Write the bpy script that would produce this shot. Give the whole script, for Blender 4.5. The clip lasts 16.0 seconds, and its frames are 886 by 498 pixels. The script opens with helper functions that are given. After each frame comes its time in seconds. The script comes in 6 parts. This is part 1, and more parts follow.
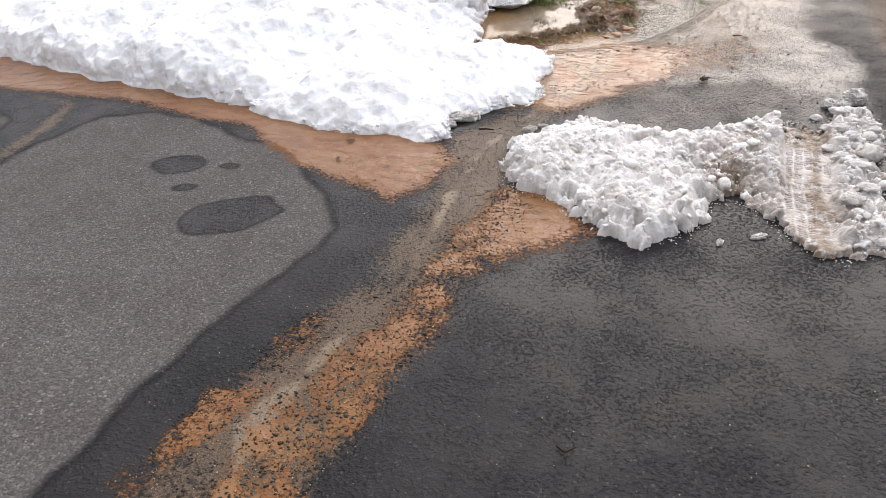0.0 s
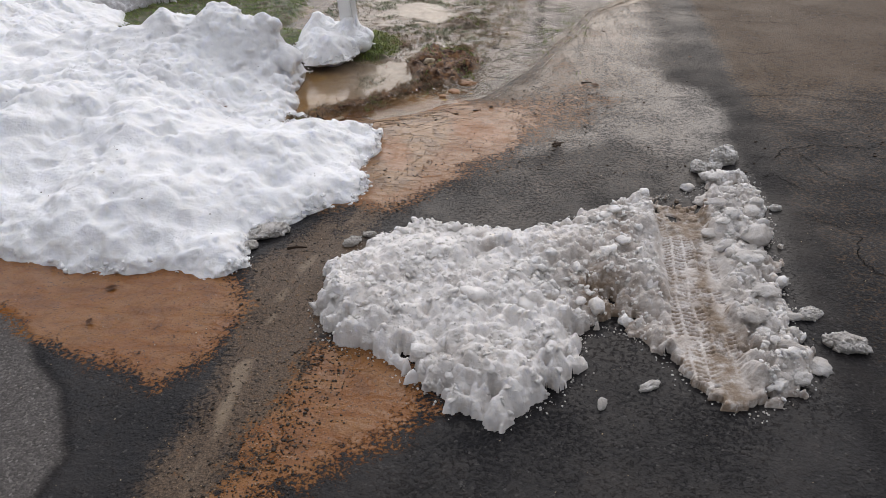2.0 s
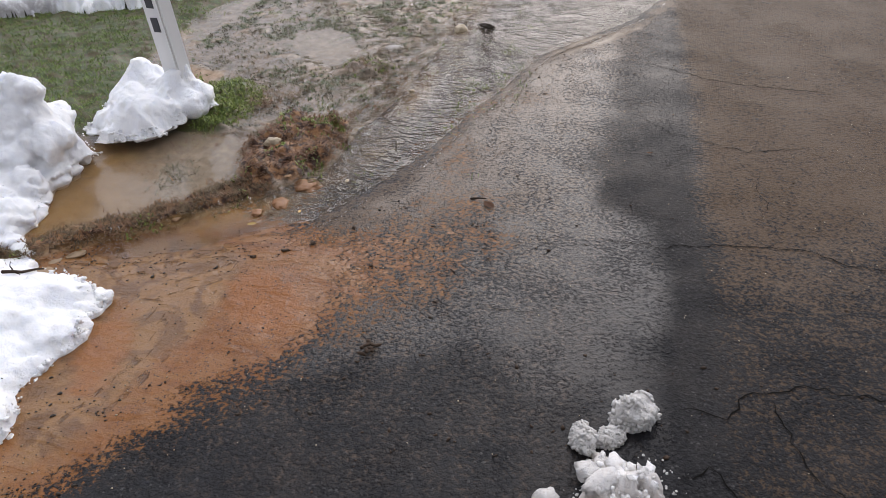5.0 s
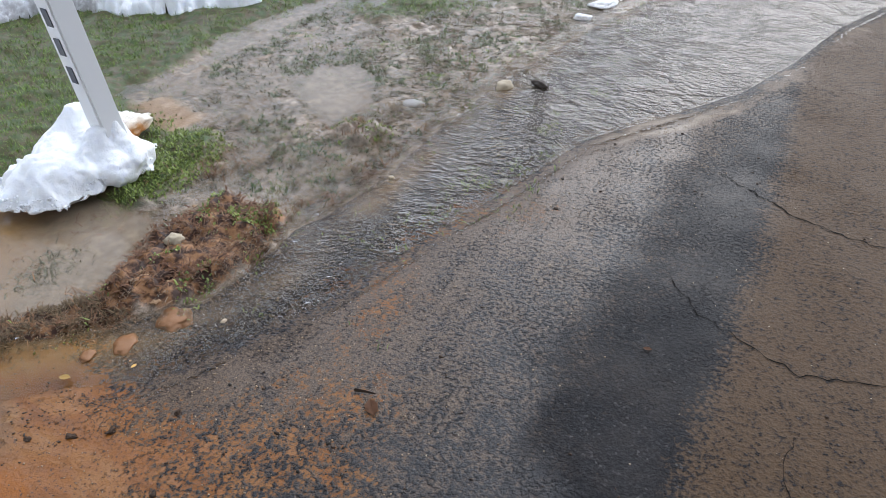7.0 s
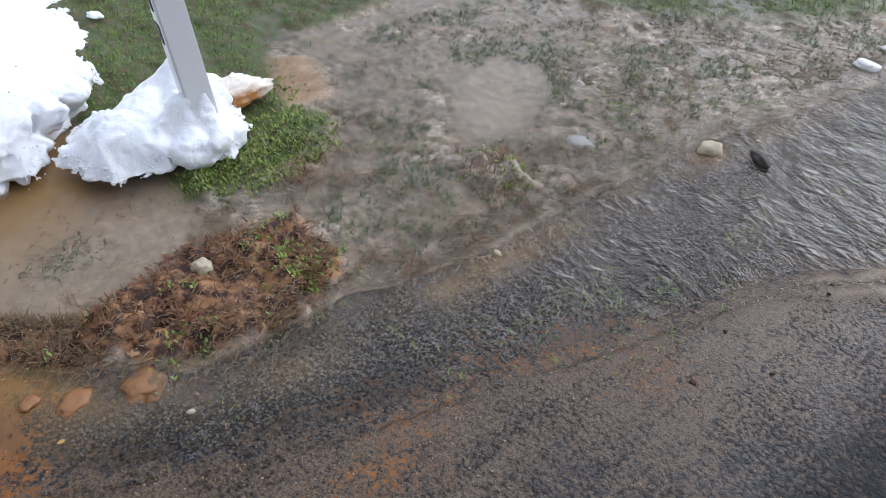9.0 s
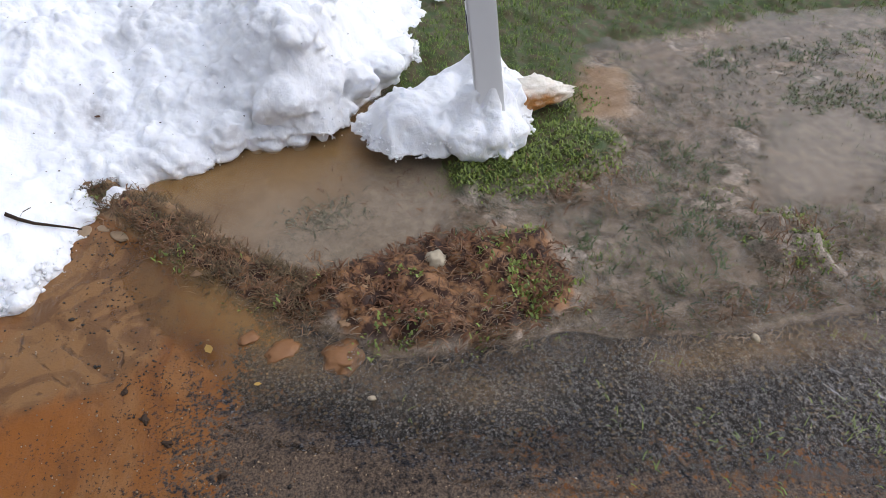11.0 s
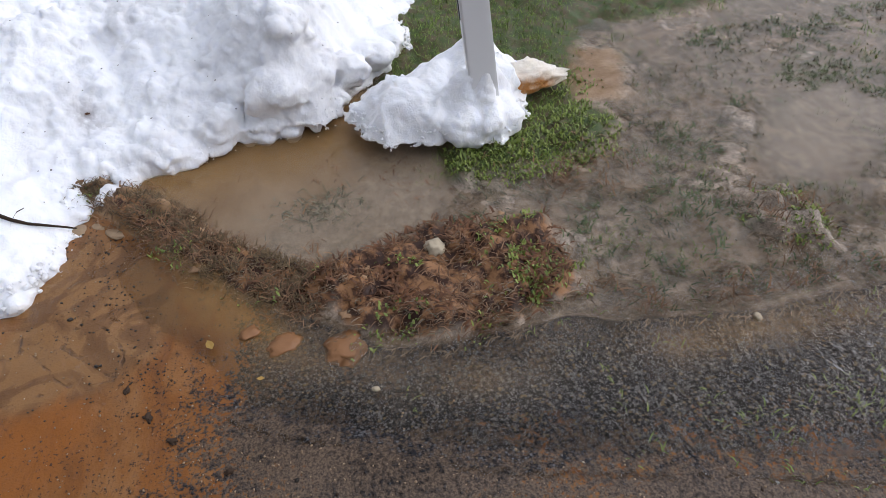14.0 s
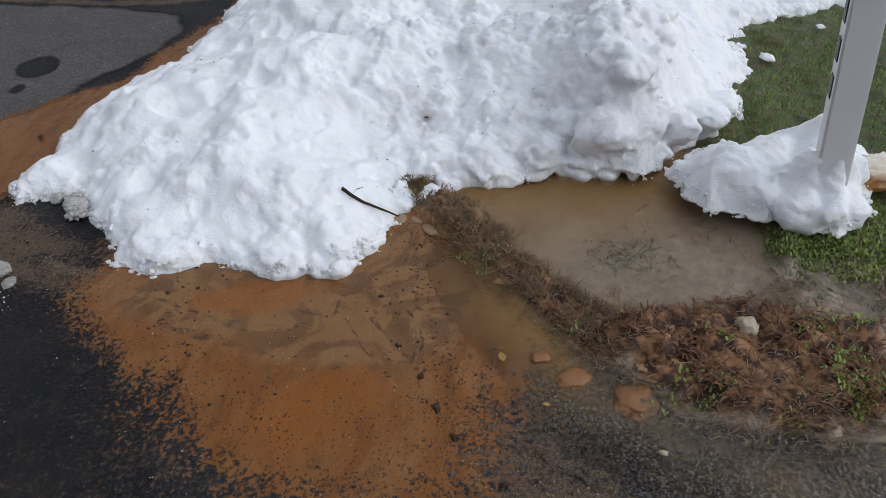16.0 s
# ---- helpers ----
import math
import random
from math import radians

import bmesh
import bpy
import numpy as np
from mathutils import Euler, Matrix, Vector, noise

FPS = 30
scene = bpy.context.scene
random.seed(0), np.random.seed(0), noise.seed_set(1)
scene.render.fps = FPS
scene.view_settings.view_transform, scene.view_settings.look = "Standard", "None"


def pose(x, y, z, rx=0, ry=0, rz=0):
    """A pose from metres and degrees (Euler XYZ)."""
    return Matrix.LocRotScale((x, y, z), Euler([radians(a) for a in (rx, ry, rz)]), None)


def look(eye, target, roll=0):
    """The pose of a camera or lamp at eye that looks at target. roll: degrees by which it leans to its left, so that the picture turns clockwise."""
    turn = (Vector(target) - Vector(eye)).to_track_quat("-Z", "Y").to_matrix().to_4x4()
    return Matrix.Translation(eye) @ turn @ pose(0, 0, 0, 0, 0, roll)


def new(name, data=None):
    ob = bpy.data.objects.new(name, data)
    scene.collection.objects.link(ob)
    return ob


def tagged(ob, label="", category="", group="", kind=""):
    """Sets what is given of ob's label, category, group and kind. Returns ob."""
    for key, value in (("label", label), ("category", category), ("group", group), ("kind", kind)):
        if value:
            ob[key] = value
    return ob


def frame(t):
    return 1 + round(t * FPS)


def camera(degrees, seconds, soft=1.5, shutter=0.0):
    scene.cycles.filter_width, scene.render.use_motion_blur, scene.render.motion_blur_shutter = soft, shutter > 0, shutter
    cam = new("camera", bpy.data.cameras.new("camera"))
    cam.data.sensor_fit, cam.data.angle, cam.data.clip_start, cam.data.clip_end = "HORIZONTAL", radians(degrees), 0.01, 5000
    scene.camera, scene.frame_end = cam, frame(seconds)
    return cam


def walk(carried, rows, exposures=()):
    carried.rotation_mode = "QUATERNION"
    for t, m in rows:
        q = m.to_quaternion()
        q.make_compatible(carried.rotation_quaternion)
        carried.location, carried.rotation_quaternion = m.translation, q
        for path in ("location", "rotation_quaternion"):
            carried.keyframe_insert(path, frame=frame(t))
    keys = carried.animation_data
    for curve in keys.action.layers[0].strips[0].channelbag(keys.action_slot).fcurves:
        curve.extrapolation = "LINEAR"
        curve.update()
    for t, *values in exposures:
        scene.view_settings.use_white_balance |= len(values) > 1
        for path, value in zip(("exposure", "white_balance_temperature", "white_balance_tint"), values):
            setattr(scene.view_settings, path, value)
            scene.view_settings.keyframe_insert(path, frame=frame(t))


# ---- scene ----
cam = camera(62.7, 16.0, 0.5)
PATH = [
    (0, (1.368, -6.205, 1.569), (0.822, -4.614, 0.487), -1.4),
    (0.5, (1.389, -5.962, 1.563), (0.967, -4.315, 0.509), -1.7),
    (1, (1.315, -5.709, 1.574), (1.109, -4.004, 0.549), -1.1),
    (1.5, (1.331, -5.477, 1.562), (1.171, -3.791, 0.497), -2.1),
    (2, (1.395, -5.196, 1.552), (1.155, -3.508, 0.506), -2.6),
    (2.5, (1.431, -4.89, 1.535), (1.18, -3.191, 0.51), -3.2),
    (3, (1.499, -4.569, 1.544), (1.264, -2.896, 0.473), -4.2),
    (3.5, (1.658, -4.251, 1.529), (1.257, -2.639, 0.415), -4.9),
    (4, (1.781, -3.916, 1.523), (1.46, -2.278, 0.421), -4.1),
    (4.5, (1.857, -3.58, 1.512), (1.627, -1.949, 0.378), -3.6),
    (5, (2.106, -3.28, 1.516), (1.764, -1.648, 0.411), -1.9),
    (5.2, (2.171, -3.178, 1.533), (1.856, -1.535, 0.436), -4.1),
    (7.3, (2.621, -1.735, 1.625), (1.867, -0.298, 0.455), -0.6),
    (7.5, (2.577, -1.634, 1.643), (1.817, -0.215, 0.457), 0.3),
    (8, (2.599, -1.373, 1.594), (1.53, -0.231, 0.349), -1.2),
    (8.5, (2.555, -1.103, 1.624), (1.452, -0.059, 0.322), -1.8),
    (9, (2.375, -0.886, 1.605), (1.277, 0.149, 0.292), 3.4),
    (9.5, (2.301, -0.794, 1.546), (0.932, -0.181, 0.223), 0.9),
    (9.7, (2.292, -0.742, 1.568), (0.854, -0.426, 0.214), 0.6),
    (11.8, (2.317, -0.614, 1.531), (0.841, -0.29, 0.221), -1.8),
    (12, (2.309, -0.626, 1.545), (0.846, -0.291, 0.223), -1.2),
    (12.5, (2.314, -0.632, 1.546), (0.847, -0.303, 0.226), -1.5),
    (13, (2.314, -0.629, 1.541), (0.854, -0.289, 0.218), -1.9),
    (13.5, (2.307, -0.626, 1.536), (0.857, -0.29, 0.2), -2.5),
    (14, (2.296, -0.633, 1.537), (0.847, -0.314, 0.195), -2.8),
    (14.5, (2.295, -0.67, 1.538), (0.819, -0.44, 0.207), -3.1),
    (15, (2.288, -0.715, 1.541), (0.812, -0.609, 0.196), -3.2),
    (15.5, (2.294, -0.79, 1.565), (0.759, -0.941, 0.291), -4.0),
    (16, (2.296, -0.92, 1.5), (0.727, -1.17, 0.285), -1.3),
]
EXPOSURES = [(0, 0.95, 7300, 14), (0.5, 0.65, 7300, 14), (1.0, 0.42, 7300, 14), (1.5, 0.26, 7250, 14), (2.5, 0.08, 7200, 14), (3.5, -0.02, 7100, 15), (4, -0.06, 7050, 15), (4.5, 0.14, 7000, 15),
             (5, 0.5, 6950, 15), (7.3, 0.88, 6300, 10), (7.5, 0.88, 6300, 10), (9, 0.72, 6200, 11), (9.7, 0.55, 6350, 13), (12, 0.34, 6600, 14), (14.5, 0.32, 6650, 14), (15.5, 0.27, 6900, 14), (16, -0.08, 6600, 10)]
walk(cam, [(t, look(eye, target, roll)) for t, eye, target, roll in PATH], EXPOSURES)

# ---- world and light ----
world = bpy.data.worlds.new("sky")
scene.world = world
world.use_nodes = True
wn = world.node_tree.nodes
wl = world.node_tree.links
wbg = wn["Background"]
sky = wn.new("ShaderNodeTexSky")
sky.sky_type = "NISHITA"
sky.sun_disc = False
sky.sun_elevation = radians(24)
sky.sun_rotation = radians(4)
sky.dust_density = 3.0
sky.air_density = 1.0
hsv = wn.new("ShaderNodeHueSaturation")
hsv.inputs["Saturation"].default_value = 0.58
wl.new(sky.outputs[0], hsv.inputs["Color"])
# a thick, slightly uneven cloud layer covers most of the clear sky
wtc = wn.new("ShaderNodeTexCoord")
cloud = wn.new("ShaderNodeTexNoise")
cloud.inputs["Scale"].default_value, cloud.inputs["Detail"].default_value = 2.2, 4.0
wl.new(wtc.outputs["Generated"], cloud.inputs["Vector"])
grey = wn.new("ShaderNodeMix")
grey.data_type = "RGBA"
grey.inputs[6].default_value, grey.inputs[7].default_value = (4.2, 4.8, 5.9, 1), (9.0, 9.7, 11.0, 1)
wl.new(cloud.outputs[0], grey.inputs[0])
# an overcast sky is brightest overhead and round the veiled sun, and dim along the tree line
wsep = wn.new("ShaderNodeSeparateXYZ")
wl.new(wtc.outputs["Generated"], wsep.inputs[0])
rise = wn.new("ShaderNodeMapRange")
rise.interpolation_type = "SMOOTHSTEP"
rise.inputs[1].default_value, rise.inputs[2].default_value = 0.0, 0.7
rise.inputs[3].default_value, rise.inputs[4].default_value = 0.4, 1.22
wl.new(wsep.outputs[2], rise.inputs[0])
toward = wn.new("ShaderNodeVectorMath")
toward.operation = "DOT_PRODUCT"
toward.inputs[1].default_value = (0.06, 0.87, 0.48)
wl.new(wtc.outputs["Generated"], toward.inputs[0])
veil = wn.new("ShaderNodeMapRange")
veil.interpolation_type = "SMOOTHSTEP"
veil.inputs[1].default_value, veil.inputs[2].default_value = 0.05, 1.0
veil.inputs[3].default_value, veil.inputs[4].default_value = 0.5, 1.85
wl.new(toward.outputs["Value"], veil.inputs[0])
both = wn.new("ShaderNodeMath")
both.operation = "MULTIPLY"
wl.new(rise.outputs[0], both.inputs[0])
wl.new(veil.outputs[0], both.inputs[1])
dome_sky = wn.new("ShaderNodeVectorMath")
dome_sky.operation = "SCALE"
wl.new(grey.outputs[2], dome_sky.inputs[0])
wl.new(both.outputs[0], dome_sky.inputs["Scale"])
cover_mix = wn.new("ShaderNodeMix")
cover_mix.data_type = "RGBA"
cover_mix.inputs[0].default_value = 0.88
wl.new(hsv.outputs[0], cover_mix.inputs[6])
wl.new(dome_sky.outputs[0], cover_mix.inputs[7])
wl.new(cover_mix.outputs[2], wbg.inputs["Color"])
wbg.inputs["Strength"].default_value = 0.1

sun_data = bpy.data.lights.new("sun", "SUN")
sun_data.energy = 0.5
sun_data.angle = radians(45)
sun_data.color = (1.0, 0.96, 0.9)
sun = new("sun", sun_data)
sun.matrix_world = look((0.64, 9.18, 5.0), (0, 0, 0))


# ---- numeric helpers ----
def vnoise(x, y, seed=0):
    """Smooth value noise in 0..1 over arrays."""
    xi, yi = np.floor(x).astype(np.int64), np.floor(y).astype(np.int64)
    fx, fy = x - xi, y - yi
    fx, fy = fx * fx * fx * (fx * (fx * 6 - 15) + 10), fy * fy * fy * (fy * (fy * 6 - 15) + 10)

    def h(i, j):
        n = (i * 374761393 + j * 668265263 + seed * 974711 + 1013904223) & 0x7FFFFFFF
        n = ((n ^ (n >> 13)) * 1274126177) & 0x7FFFFFFF
        n = ((n ^ (n >> 16)) * 1911520717) & 0x7FFFFFFF
        return (n ^ (n >> 15)) % 65536 / 65535.0
    a, b, c, d = h(xi, yi), h(xi + 1, yi), h(xi, yi + 1), h(xi + 1, yi + 1)
    return a + (b - a) * fx + (c - a) * fy + (a - b - c + d) * fx * fy


def fbm(x, y, size, octaves=4, seed=0, gain=0.5):
    """Layered noise about 0, in -1..1, with features of that size in metres."""
    total, amp, norm = np.zeros_like(x), 1.0, 0.0
    ca, sa = math.cos(0.6), math.sin(0.6)
    for k in range(octaves):
        xr, yr = ca * x - sa * y + 17.3 * k, sa * x + ca * y - 9.1 * k
        total += amp * (2 * vnoise(xr / size, yr / size, seed + 31 * k) - 1)
        norm += amp
        amp *= gain
        size *= 0.5
        x, y = xr, yr
    return total / norm


def puffs(x, y, size, seed=0):
    """Packed round lumps of about that size, 0 in the creases, up to 1 on their tops."""
    x, y = x + 0.35 * size * fbm(x, y, size * 1.6, 2, seed + 5), y + 0.35 * size * fbm(x, y, size * 1.6, 2, seed + 6)
    u, v = x / size, y / size
    iu, iv = np.floor(u).astype(np.int64), np.floor(v).astype(np.int64)
    top = np.zeros_like(u)
    for a in (-1, 0, 1):
        for c in (-1, 0, 1):
            ci, cj = iu + a, iv + c
            r = [vnoise(ci * 7.13 + k * 3.7, cj * 5.39 + k * 9.1, seed + k) for k in (1, 2, 3)]
            d2 = (u - ci - r[0]) ** 2 + (v - cj - r[1]) ** 2
            top = np.maximum(top, np.sqrt(np.clip(1 - d2 / (0.55 + 0.5 * r[2]), 0, 1)) * (0.5 + 0.5 * r[2]))
    return top


def poly_d(x, y, pts):
    """Signed distance to a closed outline, positive inside."""
    best = np.full(x.shape, 1e9)
    inside = np.zeros(x.shape, bool)
    n = len(pts)
    for i in range(n):
        (x1, y1), (x2, y2) = pts[i], pts[(i + 1) % n]
        ex, ey = x2 - x1, y2 - y1
        t = np.clip(((x - x1) * ex + (y - y1) * ey) / (ex * ex + ey * ey + 1e-12), 0, 1)
        best = np.minimum(best, (x - x1 - t * ex) ** 2 + (y - y1 - t * ey) ** 2)
        if y1 != y2:
            cross = (y1 > y) != (y2 > y)
            inside ^= cross & (x < ex * (y - y1) / ey + x1)
    return np.where(inside, 1, -1) * np.sqrt(best)


def line_d(x, y, pts):
    """Distance to an open line."""
    best = np.full(x.shape, 1e9)
    for (x1, y1), (x2, y2) in zip(pts[:-1], pts[1:]):
        ex, ey = x2 - x1, y2 - y1
        t = np.clip(((x - x1) * ex + (y - y1) * ey) / (ex * ex + ey * ey + 1e-12), 0, 1)
        best = np.minimum(best, (x - x1 - t * ex) ** 2 + (y - y1 - t * ey) ** 2)
    return np.sqrt(best)


def step(d, soft):
    """0 to 1 over a soft edge centred on d = 0."""
    t = np.clip(d / soft + 0.5, 0, 1)
    return t * t * (3 - 2 * t)


# ---- the plan of the place (metres; the foot of the post is the origin) ----
BANK = [(-6, -2.2), (-3.22, -2.38), (-2.44, -2.55), (-1.62, -2.7), (-1.0, -2.75), (-0.82, -2.86), (-0.4, -2.96), (0, -2.91),
        (0.14, -2.97), (0.27, -2.87), (0.19, -2.66), (0.36, -2.5), (0.4, -2.42), (0.6, -2.3), (0.62, -2.11), (0.55, -2.0),
        (0.58, -1.75), (0.54, -1.55), (0.41, -1.47), (0.2, -1.41), (0.0, -1.46), (-0.04, -1.32), (-0.07, -1.03), (-0.16, -0.84),
        (-0.13, -0.54), (-0.37, -0.43), (-0.58, -0.22), (-0.73, -0.08), (-0.88, -0.1), (-1.08, 0.0), (-1.66, 0.05),
        (-1.94, 0.31), (-2.11, 0.75), (-2.35, 1.2), (-6.6, 2.4), (-7.2, 0.2)]
MOUND = [(-0.14, -0.43), (0.02, -0.4), (0.12, -0.32), (0.12, -0.2), (0.15, -0.05), (0.17, 0.1), (0.08, 0.2), (-0.08, 0.22),
         (-0.2, 0.27), (-0.28, 0.24), (-0.34, 0.16), (-0.37, 0.04), (-0.35, -0.1), (-0.32, -0.28), (-0.26, -0.4)]
PATCH = [(0.62, -3.14), (0.62, -2.85), (0.74, -2.67), (0.84, -2.55), (1.02, -2.54), (1.1, -2.6), (1.24, -2.59), (1.43, -2.57),
         (1.57, -2.4), (1.8, -2.26), (2.0, -2.2), (2.14, -2.14), (2.21, -1.97), (2.41, -1.98), (2.39, -2.3), (2.34, -2.62),
         (2.31, -2.97), (2.28, -3.21), (2.26, -3.4), (2.06, -3.57), (1.93, -3.5), (1.82, -3.33), (1.7, -3.17), (1.57, -3.23),
         (1.55, -3.43), (1.43, -3.58), (1.32, -3.65), (1.15, -3.57), (1.05, -3.5), (0.93, -3.39), (0.73, -3.33)]
FAR_SNOW = [(-2.7, 1.0), (-2.18, 1.55), (-2.0, 1.72), (-1.45, 1.88), (-0.97, 2.22), (-0.95, 2.8), (-2.5, 3.4), (-6, 3.7), (-7.5, 2.6), (-6.5, 0.8)]
VERGE = [(-0.4, -1.5), (0.04, -1.36), (0.28, -1.17), (0.48, -1.03), (0.65, -0.88), (0.82, -0.7), (0.98, -0.52), (1.02, -0.25),
         (1.02, 0.0), (1.08, 0.18), (1.11, 0.48), (1.12, 0.9), (1.15, 1.37), (1.25, 2.06), (1.42, 2.91), (1.7, 3.8), (2.2, 5),
         (5, 14), (40, 60), (40, 400), (-400, 400), (-400, -1.8), (-4, -1.8)]
STREAM = [(0.22, -1.27), (0.48, -1.03), (0.65, -0.88), (0.82, -0.7), (0.99, -0.5), (1.0, 0.0), (1.08, 0.18), (1.11, 0.48), (1.12, 0.9), (1.17, 1.37), (1.28, 2.1),
          (1.5, 2.9), (2.2, 5), (4.4, 6), (3.4, 4.4), (2.95, 3.4), (2.72, 2.6), (2.5, 2.05), (2.2, 1.62), (1.9, 1.2), (1.76, 0.7),
          (1.6, 0.2), (1.43, -0.35), (1.24, -0.75), (1.12, -0.95), (0.9, -1.08), (0.7, -1.25), (0.45, -1.36)]
PUDDLE = [(-0.02, -1.4), (-0.22, -1.25), (-0.4, -1.0), (-0.45, -0.7), (-0.38, -0.3), (0.03, -0.14), (0.26, -0.17), (0.46, -0.25),
          (0.56, -0.5), (0.55, -0.75), (0.47, -0.93), (0.31, -1.08), (0.1, -1.21)]
DIRT = [(0.56, -0.3), (0.6, -0.5), (0.7, -0.68), (0.92, -0.58), (1.0, -0.25), (0.95, 0.06), (0.8, 0.1), (0.61, 0.06)]
FAN = [(-0.2, -1.6), (-0.05, -1.42), (0.05, -1.3), (0.26, -1.13), (0.5, -0.97), (0.74, -0.84), (0.95, -0.95), (1.2, -0.98), (1.43, -0.84), (1.74, -0.58), (1.85, -0.93), (1.78, -1.17),
       (1.64, -1.34), (1.45, -1.5), (1.28, -1.75), (1.02, -2.08), (0.84, -2.4), (0.4, -2.4), (0.2, -1.8)]
DEEP = [(0.5, -1.95), (0.55, -1.5), (0.75, -1.32), (0.92, -1.25), (1.2, -1.36), (1.29, -1.55), (1.2, -1.72), (0.95, -1.98), (0.72, -2.22)]
STRIP = [(0.14, -5.3), (0.19, -5.05), (0.23, -4.75), (0.28, -4.44), (0.35, -4.18), (0.36, -3.87), (0.4, -3.56), (0.37, -3.22),
         (0.3, -2.85), (0.5, -2.4), (0.78, -2.29), (0.7, -2.86), (0.67, -3.2), (0.71, -3.57), (0.71, -4.1), (0.69, -4.5),
         (0.62, -4.82), (0.58, -5.15), (0.3, -14), (-0.2, -14)]
APRON = [(-6, -2.7), (-2.75, -2.88), (-1.6, -2.84), (-0.76, -3.02), (-0.32, -3.33), (0.02, -3.46), (0.21, -3.58), (0.32, -3.42),
         (0.36, -3.15), (0.2, -2.85), (-0.76, -2.7), (-1.6, -2.55), (-6, -2.1)]
APRON_EAST = [(0.7, -3.38), (0.87, -3.3), (1.0, -3.38), (1.1, -3.58), (0.95, -3.77), (0.8, -3.9), (0.66, -3.9)]
DRY = [(-0.4, -30), (-0.1, -5.5), (-0.11, -4.94), (-0.04, -4.6), (0.0, -4.42), (0.09, -4.04), (0.06, -3.88), (-0.1, -3.64),
       (-0.26, -3.48), (-0.5, -3.22), (-0.75, -3.2), (-0.95, -3.08), (-1.45, -3.0), (-1.72, -3.12), (-1.8, -3.7), (-2.0, -30)]
DRY_WEST = [(-2.3, -30), (-2.05, -3.7), (-2.2, -3.3), (-2.6, -3.1), (-40, -3.2), (-40, -30)]
SPOTS = [(-0.92, -3.54, 0.15, 0.1, 0.4), (-0.74, -3.73, 0.075, 0.05, 0.5), (-0.4, -3.9, 0.22, 0.15, 0.75), (-0.66, -3.48, 0.05, 0.03, 0.2)]
ROAD_SIDE = [(2.75, 60), (2.69, 2.6), (2.68, 0.4), (2.62, -0.73), (2.58, -1.42), (2.54, -2.0), (2.5, -3), (2.45, -4), (2.0, -40), (200, -40), (200, 60)]
MATTE = [(2.9, 60), (2.95, 3.0), (2.62, 2.1), (2.4, 1.2), (2.26, 1.1), (2.18, 0.2), (2.16, -0.5), (2.2, -0.68), (2.42, -0.74), (2.45, -1.1),
         (2.4, -1.56), (2.45, -2.2), (2.35, -3.2), (2.0, -40), (4, -40), (4, 60)]
SHEEN = [(0.9, -2.0), (1.24, -1.1), (1.5, -0.2), (1.7, 0.5), (2.2, 1.5), (2.24, 0.9), (2.16, -0.3), (2.17, -0.66), (2.4, -0.75),
         (2.43, -1.3), (2.3, -1.75), (1.8, -1.55), (1.3, -1.75)]
LAWN = [(-3, -0.3), (-1.2, -0.2), (-0.7, -0.3), (-0.25, -0.3), (0.06, -0.17), (0.25, -0.13), (0.3, 0.05), (0.28, 0.38), (0.12, 0.54),
        (-0.05, 0.44), (-0.48, 0.6), (-0.62, 0.75), (-0.68, 1.05), (-0.73, 1.5), (-0.66, 2.0), (-0.6, 2.6), (0.0, 3.5), (0.6, 6),
        (-40, 30), (-40, -0.3)]
LAWN_FAR = [(-0.6, 2.4), (-0.06, 2.4), (0.44, 2.7), (0.9, 3.3), (1.2, 4), (2, 7), (-0.5, 7)]
SILT = [(-0.48, 0.63), (-0.43, 0.8), (-0.18, 0.76), (-0.03, 0.64), (-0.04, 0.46), (-0.25, 0.5)]
STREAK = [(0.64, -2.24), (0.5, -2.85), (0.48, -3.48), (0.48, -4.17), (0.4, -4.68), (0.38, -5.17), (0.1, -14)]
GRIT = [(0.74, -3.45), (0.69, -3.77), (0.63, -4.23), (0.53, -4.77), (0.47, -5.18), (0.15, -14)]
GRIT_WEST = [(0.14, -5.3), (0.19, -5.0), (0.25, -4.65), (0.3, -4.45)]
STREAK_WEST = [(-2.5, -2.92), (-2.05, -3.0), (-1.93, -3.35), (-1.88, -3.72), (-2.1, -30)]
BERM = [(-0.02, -1.36), (0.26, -1.12), (0.47, -0.97), (0.6, -0.82), (0.72, -0.7)]
GRAVEL_EDGE = [(1.1, -1.05), (1.26, -0.78), (1.45, -0.4), (1.6, 0.15), (1.74, 0.6), (1.9, 1.15), (2.2, 1.6), (2.5, 2.0), (2.75, 2.6), (3.0, 3.4)]
POND = [(0.22, 1.15), (0.12, 1.5), (0.32, 1.62), (0.5, 1.5), (0.68, 1.08), (0.58, 0.92)]
POOL = [(0.74, -2.22), (0.58, -2.06), (0.52, -1.5), (0.24, -1.38), (0.38, -1.17), (0.62, -1.08), (0.82, -1.14), (0.96, -1.27), (0.92, -1.54), (0.89, -1.8), (0.84, -2.05)]
